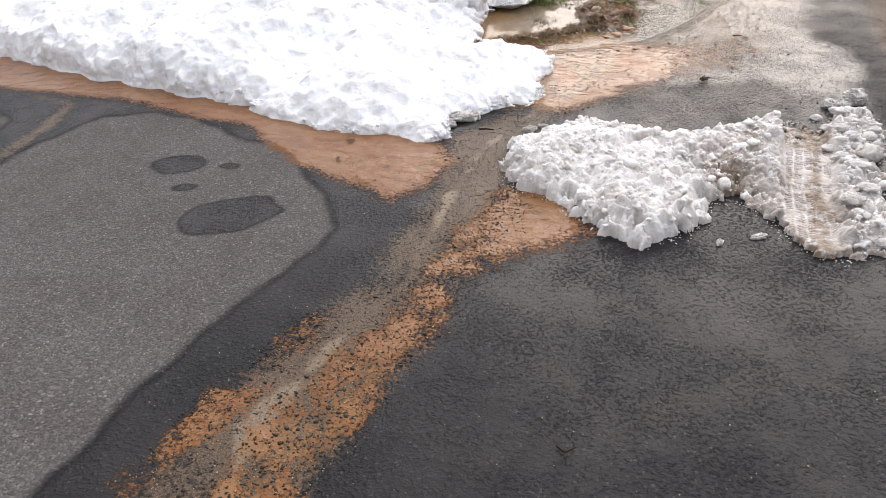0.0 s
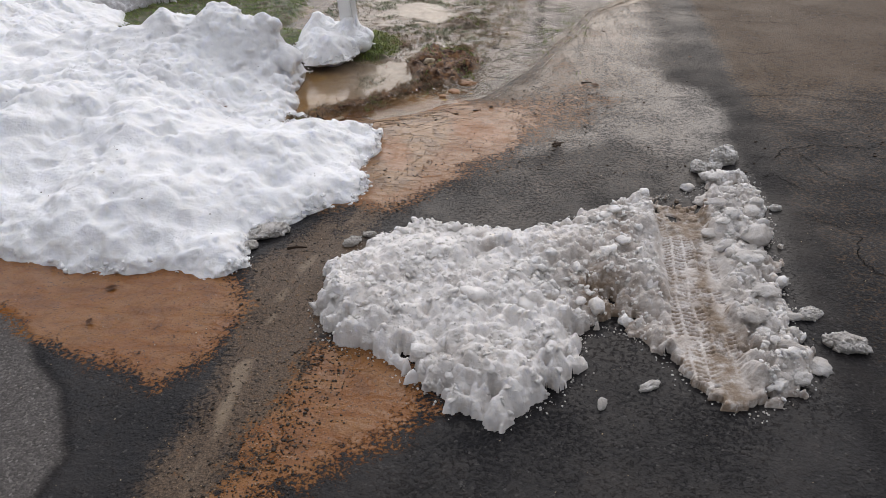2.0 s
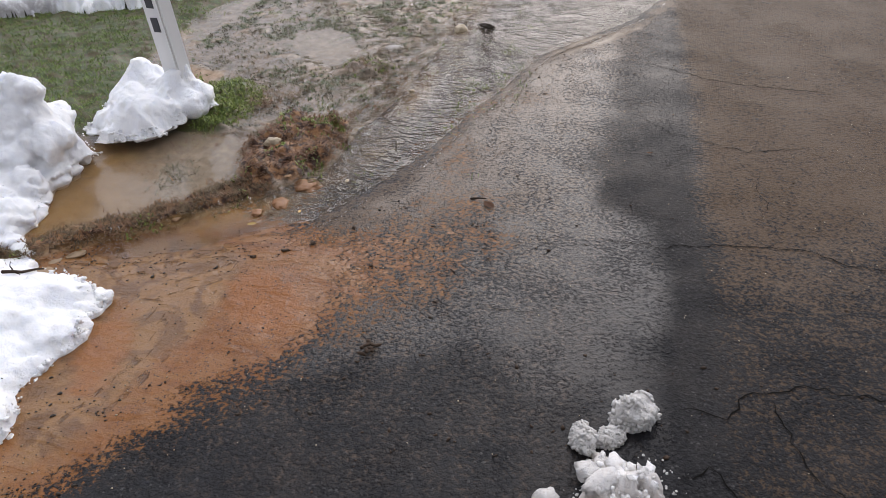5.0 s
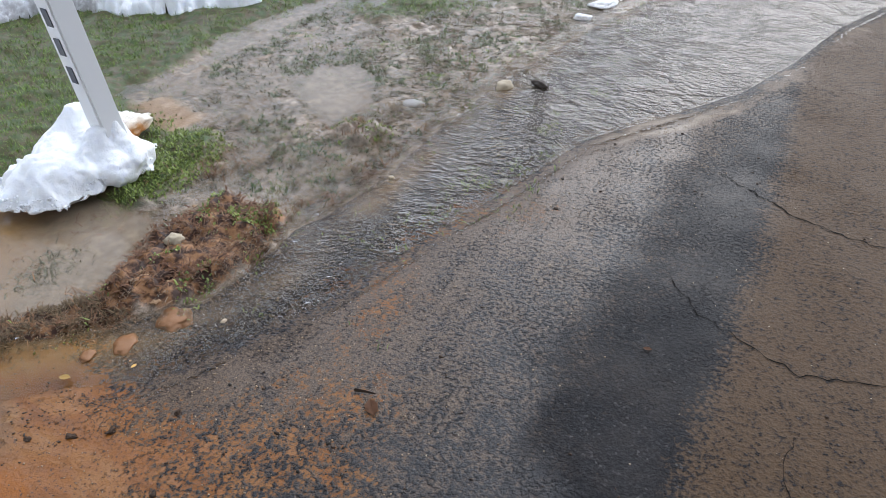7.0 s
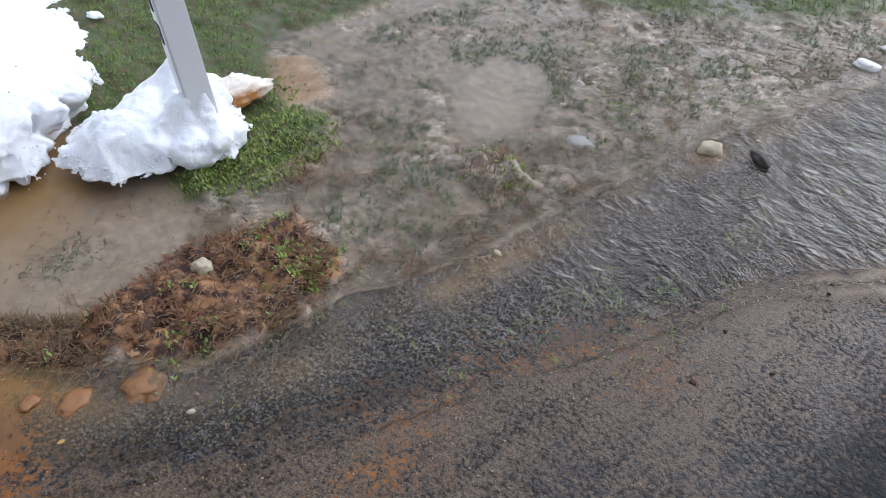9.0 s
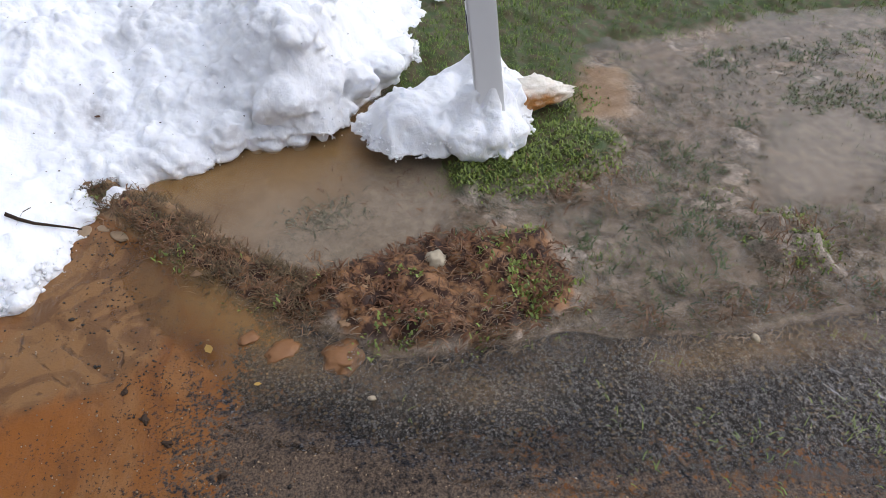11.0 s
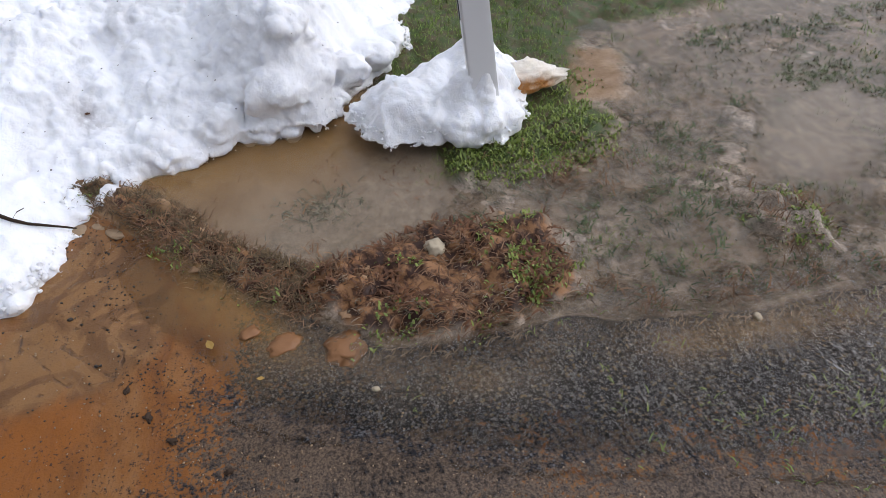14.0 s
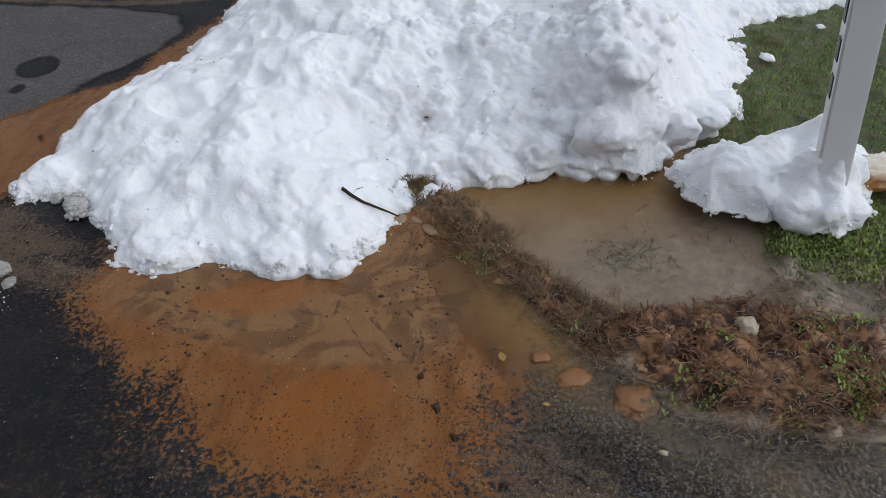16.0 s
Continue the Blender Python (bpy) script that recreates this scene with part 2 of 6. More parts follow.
# low steps that the melt water has cut into the silt
TERRACES = [[(0.8, -2.34), (0.82, -2.16), (0.84, -2.07), (0.86, -1.88), (0.88, -1.76), (0.92, -1.64), (0.92, -1.55), (0.9, -1.44), (0.87, -1.39)],
            [(0.73, -2.08), (0.77, -1.94), (0.82, -1.81), (0.84, -1.71), (0.83, -1.65), (0.79, -1.59)],
            [(0.7, -1.39), (0.65, -1.34), (0.7, -1.27), (0.81, -1.22), (0.89, -1.24), (0.9, -1.31)],
            [(0.71, -1.51), (0.76, -1.46), (0.86, -1.39), (0.89, -1.35)], [(0.92, -1.66), (0.9, -1.75), (0.87, -1.94), (0.82, -2.04)],
            [(0.78, -1.57), (0.81, -1.75), (0.78, -1.89), (0.74, -2.06)], [(0.58, -1.31), (0.73, -1.4), (0.89, -1.24), (1.0, -1.2)],
            [(0.66, -1.51), (0.75, -1.52), (0.73, -1.61), (0.67, -1.72)]]
TUFT = [(0.69, 0.78), (0.68, 0.9), (0.78, 0.99), (0.96, 0.88), (0.9, 0.78), (0.8, 0.72)]


def ground_fields(x, y):
    """Height and surface masks of the ground at arrays of places."""
    n1, n2, n3 = fbm(x, y, 0.35, 4, 3), fbm(x, y, 0.12, 4, 5), fbm(x, y, 0.045, 3, 7)
    wob = 0.05 * n1 + 0.025 * n2
    verge = step(poly_d(x, y, VERGE) + 0.8 * wob, 0.1 + 0.08 * step(y - 0.6, 0.5))
    berm = step(0.095 - line_d(x, y, BERM) + 0.5 * wob, 0.09)
    dirt = step(poly_d(x, y, DIRT) + wob, 0.16)
    tuft = step(poly_d(x, y, TUFT) + wob, 0.12)
    puddle = step(poly_d(x, y, PUDDLE) + 0.6 * wob, 0.14)
    stream = step(poly_d(x, y, STREAM) + wob, 0.12)
    lawn = np.maximum(step(poly_d(x, y, LAWN) + 1.2 * wob, 0.25), 0.75 * step(poly_d(x, y, LAWN_FAR) + 3 * wob, 0.3))
    fd = poly_d(x, y, FAN)
    fan = step(fd - 0.02 + 1.8 * wob, 0.3 + 0.3 * step(x - 1.15, 0.5)) * (1 - 0.4 * step(x - 1.3 + 0.3 * n1, 0.5))
    deep = step(poly_d(x, y, DEEP) + 1.6 * wob, 0.3)
    strip = step(poly_d(x, y, STRIP) + 0.6 * wob, 0.16)
    apron = np.maximum(step(poly_d(x, y, APRON) + wob, 0.24) * (1 - 0.35 * step(x + 0.1, 0.5)), 0.8 * step(poly_d(x, y, APRON_EAST) + wob, 0.3))
    dry = np.maximum(step(poly_d(x, y, DRY) + 0.8 * wob, 0.085), step(poly_d(x, y, DRY_WEST) + 0.8 * wob, 0.085))
    for cx, cy, a, b, turn in SPOTS:
        c, s = math.cos(turn), math.sin(turn)
        u, v = (c * (x - cx) + s * (y - cy)) / a, (c * (y - cy) - s * (x - cx)) / b
        dry = dry * (1 - step((1 - np.sqrt(u * u + v * v)) * b + 0.7 * wob, 0.035))
    silt = step(poly_d(x, y, SILT) + 2.2 * wob + 0.03 * n3, 0.2)
    streak = step(0.035 - line_d(x + 0.06 * n1, y, STREAK) + 0.9 * wob, 0.09) * np.clip(1.0 + 0.5 * n2, 0, 1)
    west = line_d(x, y, STREAK_WEST)
    streak = np.maximum(1.0 * streak, 0.5 * step(0.045 - west + 0.4 * wob, 0.08) * step(-2.95 - y, 0.2))
    grit = step(0.11 - line_d(x, y, GRIT) + 1.2 * wob, 0.16)
    grit = np.maximum(grit, 0.8 * step(0.06 - line_d(x, y, GRIT_WEST) + 0.8 * wob, 0.1))
    edge = line_d(x, y, GRAVEL_EDGE)
    gravel = np.exp(-(edge / 0.13) ** 2) * 0.7 + 0.45 * np.exp(-(edge / 0.5) ** 2)
    gravel *= (1 - verge) * (0.75 + 0.6 * n1) * (1 - 0.8 * stream)
    road = step(poly_d(x, y, ROAD_SIDE) + 0.7 * wob, 0.2) * (0.35 + 0.65 * step(y + 1.0 + 0.5 * n1, 1.6))
    matte = step(poly_d(x, y, MATTE) + 0.35 * wob, 0.13 + 0.34 * step(y + 0.2, 1.1)) * (1 - road) * (1 - 0.35 * step(y + 0.3, 1.0))
    orange = np.clip(np.maximum.reduce([0.64 * fan + 0.5 * deep * fan, apron, 0.5 * grit * (0.8 + n2), 0.08 * strip * (1 + n1)]), 0, 1) * (1 - verge)
    silted = step(poly_d(x, y, STREAM), 0.1) * step(-0.88 - y + 0.2 * n1, 0.3) * (1 - verge)
    orange = np.maximum(orange, 0.6 * silted)
    orange = np.maximum(orange, np.clip(0.26 * np.exp(-((edge - 0.1) / 0.16) ** 2) * step(0.6 - y, 1.6) * (0.6 + 0.6 * n2 + 2.0 * n1), 0, 0.45) * (1 - verge))
    orange = np.maximum(orange, np.maximum(0.5 * silt, 0.75 * puddle * step(-0.35 - y + 0.3 * n1 - 0.9 * x, 0.5)))
    # pale gravel edge, lightened to stand in for glare off the water
    pale = np.clip(0.8 + 1.2 * n1, 0.2, 1) * np.exp(-((edge - 0.02 - 0.1 * n1 - 0.06 * n2) / 0.06) ** 2) * step(y - 0.9, 1.2) * (1 - verge)
    blush = (0.36 * np.exp(-(edge / 0.55) ** 2) + 0.22 * np.exp(-(edge / 1.4) ** 2)) * np.clip(0.9 + 0.35 * n1 + 0.15 * n2, 0, 1.4) * (1 - 0.85 * step(poly_d(x, y, STREAM) - 0.12, 0.22)) * step(2.45 - x, 1.1) * (1 - 0.45 * matte)
    # extra tan close to the bank also paints sky sheen onto the silt
    tan = np.clip(np.maximum.reduce([streak, 0.95 * pale, 0.4 * gravel, blush, 0.55 * strip * (1 + 0.6 * n1), 0.5 * fan, 0.95 * fan * np.exp(-(np.minimum(poly_d(x, y, BANK), 0) / 0.32) ** 2) * (1 - 0.7 * step(x - 0.9, 0.3))]), 0, 1) * (1 - verge)
    sheen = step(poly_d(x, y, SHEEN) + 2 * wob, 0.25)
    wet = (1 - dry) * (0.58 + 0.42 * sheen) * (1 - 0.3 * matte * (1 - 0.6 * step(y, 1.2)))
    # heights
    z = 0.004 * fbm(x, y, 1.3, 3, 11)
    wx, wy = x + 0.12 * fbm(x, y, 0.3, 2, 13), y + 0.12 * fbm(x, y, 0.3, 2, 15)
    z += 0.005 * orange * (0.5 + n2) * (1 - verge) + 0.004 * streak + 0.005 * fan * (1 - verge) * np.abs(fbm(wx * 1.6 + 0.5 * wy, wy * 0.8, 0.2, 3, 17))
    z += verge * (-0.015 + 0.018 * n2 + 0.012 * n3 + 0.024 * n1)
    z += 0.04 * berm * (1 + 0.5 * n3) + dirt * (0.05 + 0.03 * n2 + 0.02 * n3) + tuft * (0.05 + 0.03 * n3)
    z += lawn * (0.035 + 0.012 * n1) * verge
    z = z * (1 - silt) + 0.004 * silt
    z -= 0.03 * step(poly_d(x, y, POND) + wob, 0.15)
    z -= puddle * (1 - berm) * 0.05 * (1 - dirt)
    z -= stream * 0.012 * (1 - verge)
    return dict(z=z, verge=verge, berm=berm, dirt=dirt, tuft=tuft, puddle=puddle, stream=stream, lawn=lawn * verge, orange=orange,
                tan=tan, wet=wet, gravel=gravel, grit=grit, strip=strip, road=road, fan=fan, dry=dry, silt=silt, deep=deep)


# ---- materials ----
def node_mat(name):
    m = bpy.data.materials.new(name)
    m.use_nodes = True
    return m, m.node_tree.nodes, m.node_tree.links, m.node_tree.nodes["Principled BSDF"]


def mixc(nodes, links, fac, a, b, mode="MIX"):
    n = nodes.new("ShaderNodeMix")
    n.data_type, n.blend_type = "RGBA", mode
    for sock, v in ((n.inputs[0], fac), (n.inputs[6], a), (n.inputs[7], b)):
        if isinstance(v, (int, float)):
            sock.default_value = v
        elif isinstance(v, tuple):
            sock.default_value = (*v, 1.0) if len(v) == 3 else v
        else:
            links.new(v, sock)
    return n.outputs[2]


def fmath(nodes, links, op, a, b=0.0, clamp=False):
    n = nodes.new("ShaderNodeMath")
    n.operation, n.use_clamp = op, clamp
    for sock, v in zip(n.inputs, (a, b)):
        if isinstance(v, (int, float)):
            sock.default_value = v
        else:
            links.new(v, sock)
    return n.outputs[0]


def ramp(nodes, links, fac, lo, hi):
    n = nodes.new("ShaderNodeMapRange")
    n.interpolation_type = "SMOOTHSTEP"
    links.new(fac, n.inputs[0])
    n.inputs[1].default_value, n.inputs[2].default_value = lo, hi
    return n.outputs[0]


def tex_noise(nodes, links, scale, detail=4.0, rough=0.55, vec=None):
    n = nodes.new("ShaderNodeTexNoise")
    n.inputs["Scale"].default_value, n.inputs["Detail"].default_value, n.inputs["Roughness"].default_value = scale, detail, rough
    if vec is not None:
        links.new(vec, n.inputs["Vector"])
    return n.outputs[0]


def bump(nodes, links, height, strength, dist, normal=None):
    n = nodes.new("ShaderNodeBump")
    n.inputs["Strength"].default_value, n.inputs["Distance"].default_value = strength, dist
    links.new(height, n.inputs["Height"])
    if normal is not None:
        links.new(normal, n.inputs["Normal"])
    return n.outputs[0]


def ground_material():
    m, nd, lk, bsdf = node_mat("wet_ground")
    geo = nd.new("ShaderNodeNewGeometry")
    pos = geo.outputs["Position"]

    def mul(a, b):
        return fmath(nd, lk, "MULTIPLY", a, b)

    def add(a, b, clamp=False):
        return fmath(nd, lk, "ADD", a, b, clamp)

    def less(a, b, clamp=False):
        return fmath(nd, lk, "SUBTRACT", a, b, clamp)

    def mask(name):
        a = nd.new("ShaderNodeAttribute")
        a.attribute_name = name
        sp = nd.new("ShaderNodeSeparateColor")
        lk.new(a.outputs["Color"], sp.inputs[0])
        return (*sp.outputs, a.outputs["Alpha"])

    def cells(scale):
        v = nd.new("ShaderNodeTexVoronoi")
        v.inputs["Scale"].default_value = scale
        lk.new(pos, v.inputs["Vector"])
        sp = nd.new("ShaderNodeSeparateColor")
        lk.new(v.outputs["Color"], sp.inputs[0])
        return (*sp.outputs, v.outputs["Distance"])

    orange, tan, wet, gravel = mask("cover")
    verge, lawn, dirt, road = mask("soil")
    pool, rich, cut, dusty = mask("marks")
    # asphalt: stones of several tones in dark binder, laid uneven
    r1, r2, r3, apart = cells(150)
    big = tex_noise(nd, lk, 2.6, 6, 0.62, pos)
    mid = tex_noise(nd, lk, 20, 5, 0.62, pos)
    fine = tex_noise(nd, lk, 170, 3, 0.6, pos)
    patchy = tex_noise(nd, lk, 4.5, 5, 0.65, pos)
    knob = ramp(nd, lk, tex_noise(nd, lk, 68, 2.6, 0.55, pos), 0.29, 0.71)
    stone = add(add(mul(knob, 0.54), mul(less(1.0, mul(apart, 1.3), True), 0.26)), mul(ramp(nd, lk, fine, 0.3, 0.7), 0.2))
    tone = fmath(nd, lk, "POWER", r1, 1.8)
    dryc = mixc(nd, lk, tone, (0.075, 0.07, 0.067), (0.185, 0.171, 0.161))
    dryc = mixc(nd, lk, ramp(nd, lk, big, 0.35, 0.7), dryc, mixc(nd, lk, 1.0, dryc, (0.8, 0.78, 0.77), "MULTIPLY"))
    scuff = ramp(nd, lk, tex_noise(nd, lk, 34, 4, 0.7, pos), 0.36, 0.64)
    dryc = mixc(nd, lk, mul(scuff, 0.45), dryc, mixc(nd, lk, r2, (0.075, 0.07, 0.068), (0.13, 0.122, 0.117)))
    dryc = mixc(nd, lk, mul(ramp(nd, lk, r3, 0.965, 0.99), 0.7), dryc, (0.25, 0.235, 0.225))
    wetc = mixc(nd, lk, tone, (0.0028, 0.003, 0.0042), (0.019, 0.019, 0.022))
    wetc = mixc(nd, lk, mul(less(1.0, knob), 0.6), wetc, (0.004, 0.004, 0.005))
    wetc = mixc(nd, lk, mul(ramp(nd, lk, r3, 0.97, 0.995), 0.4), wetc, (0.11, 0.105, 0.1))
    # thin brown-grey mud dried in the hollows of the drive
    dust = mul(dusty, ramp(nd, lk, add(mul(patchy, 0.7), mul(fine, 0.5)), 0.35, 0.75))
    wetc = mixc(nd, lk, mul(dust, 0.06), wetc, mixc(nd, lk, knob, (0.045, 0.038, 0.034), (0.085, 0.072, 0.066)))
    brown = mul(ramp(nd, lk, add(mul(big, 0.7), mul(mid, 0.3)), 0.42, 0.62), 0.5)
    wetc = mixc(nd, lk, brown, wetc, mixc(nd, lk, knob, (0.009, 0.0062, 0.0052), (0.024, 0.0172, 0.0138)))
    asph = mixc(nd, lk, ramp(nd, lk, wet, 0.05, 0.5), dryc, wetc)

    # silt fills the hollows between the stones first, then lies over them
    def cover(m, lo, sharp=0.2):
        fill = add(add(mul(m, 1.5), mul(less(mid, 0.5), 1.0)), mul(less(big, 0.5), 0.5))
        over = less(add(fill, lo), stone)
        return mul(ramp(nd, lk, over, -sharp, sharp), ramp(nd, lk, m, 0.0, 0.15))
    # brown film on the road side
    drift = nd.new("ShaderNodeMapping")
    drift.inputs["Rotation"].default_value = (0, 0, radians(-6))
    drift.inputs["Scale"].default_value = (1.0, 0.16, 1.0)
    lk.new(pos, drift.inputs["Vector"])
    streaky = tex_noise(nd, lk, 17, 4, 0.6, drift.outputs[0])
    fcov = mul(cover(mul(road, 0.5), -0.05, 0.3), 0.85)
    asph = mixc(nd, lk, fcov, asph, mixc(nd, lk, fine, (0.05, 0.029, 0.014), (0.13, 0.078, 0.04)))
    # flow marks drawn out along the run of the melt water
    run = nd.new("ShaderNodeMapping")
    run.inputs["Rotation"].default_value = (0, 0, radians(62))
    run.inputs["Scale"].default_value = (1.0, 2.2, 1.0)
    lk.new(pos, run.inputs["Vector"])

    def swirls(scale, detail, distortion, vec):
        n = nd.new("ShaderNodeTexNoise")
        n.inputs["Scale"].default_value, n.inputs["Detail"].default_value, n.inputs["Distortion"].default_value = scale, detail, distortion
        lk.new(vec, n.inputs["Vector"])
        return n.outputs[0]
    swirl = swirls(3.6, 4.0, 1.6, run.outputs[0])
    eddy = swirls(3.4, 3.0, 3.2, pos)
    tanc = mixc(nd, lk, ramp(nd, lk, fine, 0.3, 0.7), (0.05, 0.034, 0.023), (0.165, 0.112, 0.073))
    tanc = mixc(nd, lk, mul(ramp(nd, lk, tan, 0.7, 1.0), 0.55), tanc, mixc(nd, lk, fine, (0.22, 0.165, 0.112), (0.37, 0.29, 0.205)))
    # orange silt: clean sheets, darker wet tongues, a tan wash also painting in sky sheen
    orac = mixc(nd, lk, ramp(nd, lk, swirl, 0.36, 0.66), (0.205, 0.07, 0.009), (0.235, 0.105, 0.031))
    orac = mixc(nd, lk, mul(less(1.0, ramp(nd, lk, swirl, 0.28, 0.46)), 0.55), orac, (0.11, 0.047, 0.015))
    orac = mixc(nd, lk, mul(less(1.0, ramp(nd, lk, add(mul(mid, 0.5), mul(patchy, 0.5)), 0.36, 0.52)), 0.5), orac, (0.1, 0.042, 0.013))
    orac = mixc(nd, lk, mul(fine, 0.4), orac, (0.155, 0.066, 0.019))
    pale = ramp(nd, lk, add(tan, mul(less(swirl, 0.5), 1.3)), 0.6, 1.0)
    orac = mixc(nd, lk, mul(pale, 0.35), orac, (0.26, 0.145, 0.07))
    # muddy eddies in the pool below the snow
    eddyc = mixc(nd, lk, ramp(nd, lk, eddy, 0.4, 0.6), (0.12, 0.059, 0.021), (0.22, 0.117, 0.044))
    ring = less(1.0, ramp(nd, lk, fmath(nd, lk, "ABSOLUTE", less(eddy, 0.53)), 0.0, 0.03))
    eddyc = mixc(nd, lk, mul(ring, 0.35), eddyc, (0.27, 0.155, 0.065))
    ring2 = less(1.0, ramp(nd, lk, fmath(nd, lk, "ABSOLUTE", less(eddy, 0.45)), 0.0, 0.014))
    eddyc = mixc(nd, lk, mul(ring2, 0.3), eddyc, (0.06, 0.027, 0.011))
    orac = mixc(nd, lk, mul(ramp(nd, lk, pool, 0.2, 0.8), 0.85), orac, eddyc)
    orac = mixc(nd, lk, mul(ramp(nd, lk, add(rich, mul(less(swirl, 0.5), 1.2)), 0.25, 0.9), 0.75), orac, (0.24, 0.08, 0.009))
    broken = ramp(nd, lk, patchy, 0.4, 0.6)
    # shading of the fine cut steps is drawn in colour: dark line, pale lip
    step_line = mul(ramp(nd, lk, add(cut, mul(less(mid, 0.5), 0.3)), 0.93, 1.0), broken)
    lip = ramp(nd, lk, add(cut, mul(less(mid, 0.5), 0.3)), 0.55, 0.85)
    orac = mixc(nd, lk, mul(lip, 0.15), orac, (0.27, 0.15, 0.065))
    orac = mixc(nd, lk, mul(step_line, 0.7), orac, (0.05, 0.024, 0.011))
    orac = mixc(nd, lk, 1.0, orac, (1.0, 0.94, 0.86), "MULTIPLY")
    tcov = mul(cover(add(tan, mul(mul(less(streaky, 0.5), tan), 1.6), True), -0.02, 0.34), 0.9)
    ocov = cover(orange, -0.08)
    col = mixc(nd, lk, tcov, asph, tanc)
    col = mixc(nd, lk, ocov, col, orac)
    # clean washed stones on the stream bed
    b1, b2, b3, bd = cells(140)
    bedc = mixc(nd, lk, fmath(nd, lk, "POWER", b1, 2.4), (0.004, 0.005, 0.008), (0.19, 0.187, 0.192))
    bedc = mixc(nd, lk, ramp(nd, lk, bd, 0.35, 0.75), bedc, (0.006, 0.006, 0.008))
    bedc = mixc(nd, lk, mul(ramp(nd, lk, b2, 0.9, 0.95), 0.6), bedc, (0.2, 0.145, 0.07))
    silted = fmath(nd, lk, "MAXIMUM", ocov, tcov)
    col = mixc(nd, lk, mul(mul(gravel, 0.85), less(1.0, silted)), col, bedc)
    # single dark grains and bits of bark on the silt
    speck = ramp(nd, lk, tex_noise(nd, lk, 115, 2.5, 0.6, pos), 0.6, 0.65)
    sparse = ramp(nd, lk, add(patchy, mul(pool, -0.2)), 0.34, 0.5)
    col = mixc(nd, lk, mul(mul(mul(speck, sparse), silted), 0.85), col, (0.022, 0.014, 0.01))
    # verge soil, litter and roots of grass
    soil = mixc(nd, lk, ramp(nd, lk, add(mul(mid, 0.65), mul(fine, 0.35)), 0.36, 0.66), (0.13, 0.1, 0.075), (0.44, 0.35, 0.265))
    soil = mixc(nd, lk, mul(ramp(nd, lk, big, 0.48, 0.66), 0.6), soil, (0.27, 0.18, 0.11))
    soil = mixc(nd, lk, mul(ramp(nd, lk, patchy, 0.5, 0.62), 0.4), soil, mixc(nd, lk, fine, (0.022, 0.028, 0.013), (0.085, 0.085, 0.045)))
    litter = mixc(nd, lk, ramp(nd, lk, mid, 0.42, 0.62), (0.036, 0.015, 0.008), (0.29, 0.145, 0.066))
    soil = mixc(nd, lk, ramp(nd, lk, add(dirt, mul(less(mid, 0.5), 0.8)), 0.3, 0.7), soil, litter)
    turf = mixc(nd, lk, ramp(nd, lk, mid, 0.35, 0.65), mixc(nd, lk, fine, (0.022, 0.042, 0.012), (0.09, 0.125, 0.036)), (0.1, 0.075, 0.04))
    soil = mixc(nd, lk, ramp(nd, lk, lawn, 0.2, 0.8), soil, turf)
    soil = mixc(nd, lk, ramp(nd, lk, orange, 0.2, 0.6), soil, mixc(nd, lk, ramp(nd, lk, big, 0.4, 0.6), (0.22, 0.12, 0.05), (0.36, 0.23, 0.125)))
    col = mixc(nd, lk, ramp(nd, lk, fmath(nd, lk, "MAXIMUM", verge, mul(dirt, 1.2)), 0.35, 0.65), col, soil)
    lk.new(col, bsdf.inputs["Base Color"])
    covered = fmath(nd, lk, "MAXIMUM", silted, verge)
    # relief: stones, then lumps of sediment and the cut steps
    bare = less(1.0, mul(covered, 0.8))
    h = add(mul(mul(stone, bare), 1.1), add(mul(mid, 0.5), mul(mul(step_line, ocov), -1.2)))
    nrm = bump(nd, lk, h, 0.75, 0.005)
    nrm = bump(nd, lk, fine, 0.45, 0.003, nrm)
    lk.new(nrm, bsdf.inputs["Normal"])
    bsdf.inputs["Specular IOR Level"].default_value = 0.1
    lk.new(less(0.85, mul(wet, 0.3)), bsdf.inputs["Roughness"])
    # water film: unbroken on the silt, thin over the stones
    film = mul(ramp(nd, lk, add(wet, mul(less(big, 0.5), 0.4)), 0.25, 0.9), 0.85)
    film = mul(film, less(1.0, mul(road, 0.65)))
    film = mul(film, less(1.0, mul(tcov, 0.25)))
    film = mul(film, less(1.0, mul(ocov, 0.3)))
    film = fmath(nd, lk, "MAXIMUM", film, mul(mul(ocov, ramp(nd, lk, wet, 0.05, 0.5)), add(0.82, mul(pool, 0.18))))
    soaked = mul(mul(verge, less(1.0, lawn)), mul(less(1.0, dirt), ramp(nd, lk, patchy, 0.3, 0.55)))
    film = fmath(nd, lk, "MAXIMUM", film, mul(soaked, 0.95))
    lk.new(film, bsdf.inputs["Coat Weight"])
    lk.new(less(0.3, mul(film, 0.22)), bsdf.inputs["Coat Roughness"])
    bsdf.inputs["Coat IOR"].default_value = 1.33
    level = add(0.5, mul(less(add(mul(patchy, 0.7), mul(big, 0.3)), 0.5), 2.2))
    proud = less(fmath(nd, lk, "MAXIMUM", knob, level), level)
    proud = mul(mul(proud, proud), 2.2)
    wave = mul(mul(swirls(7.0, 3.0, 1.2, run.outputs[0]), ocov), 2.6)
    ch = add(mul(add(mul(proud, 1.5), mul(mid, 0.45)), bare), add(wave, mul(mul(step_line, ocov), -0.8)))
    lk.new(bump(nd, lk, ch, 0.75, 0.007), bsdf.inputs["Coat Normal"])
    return m


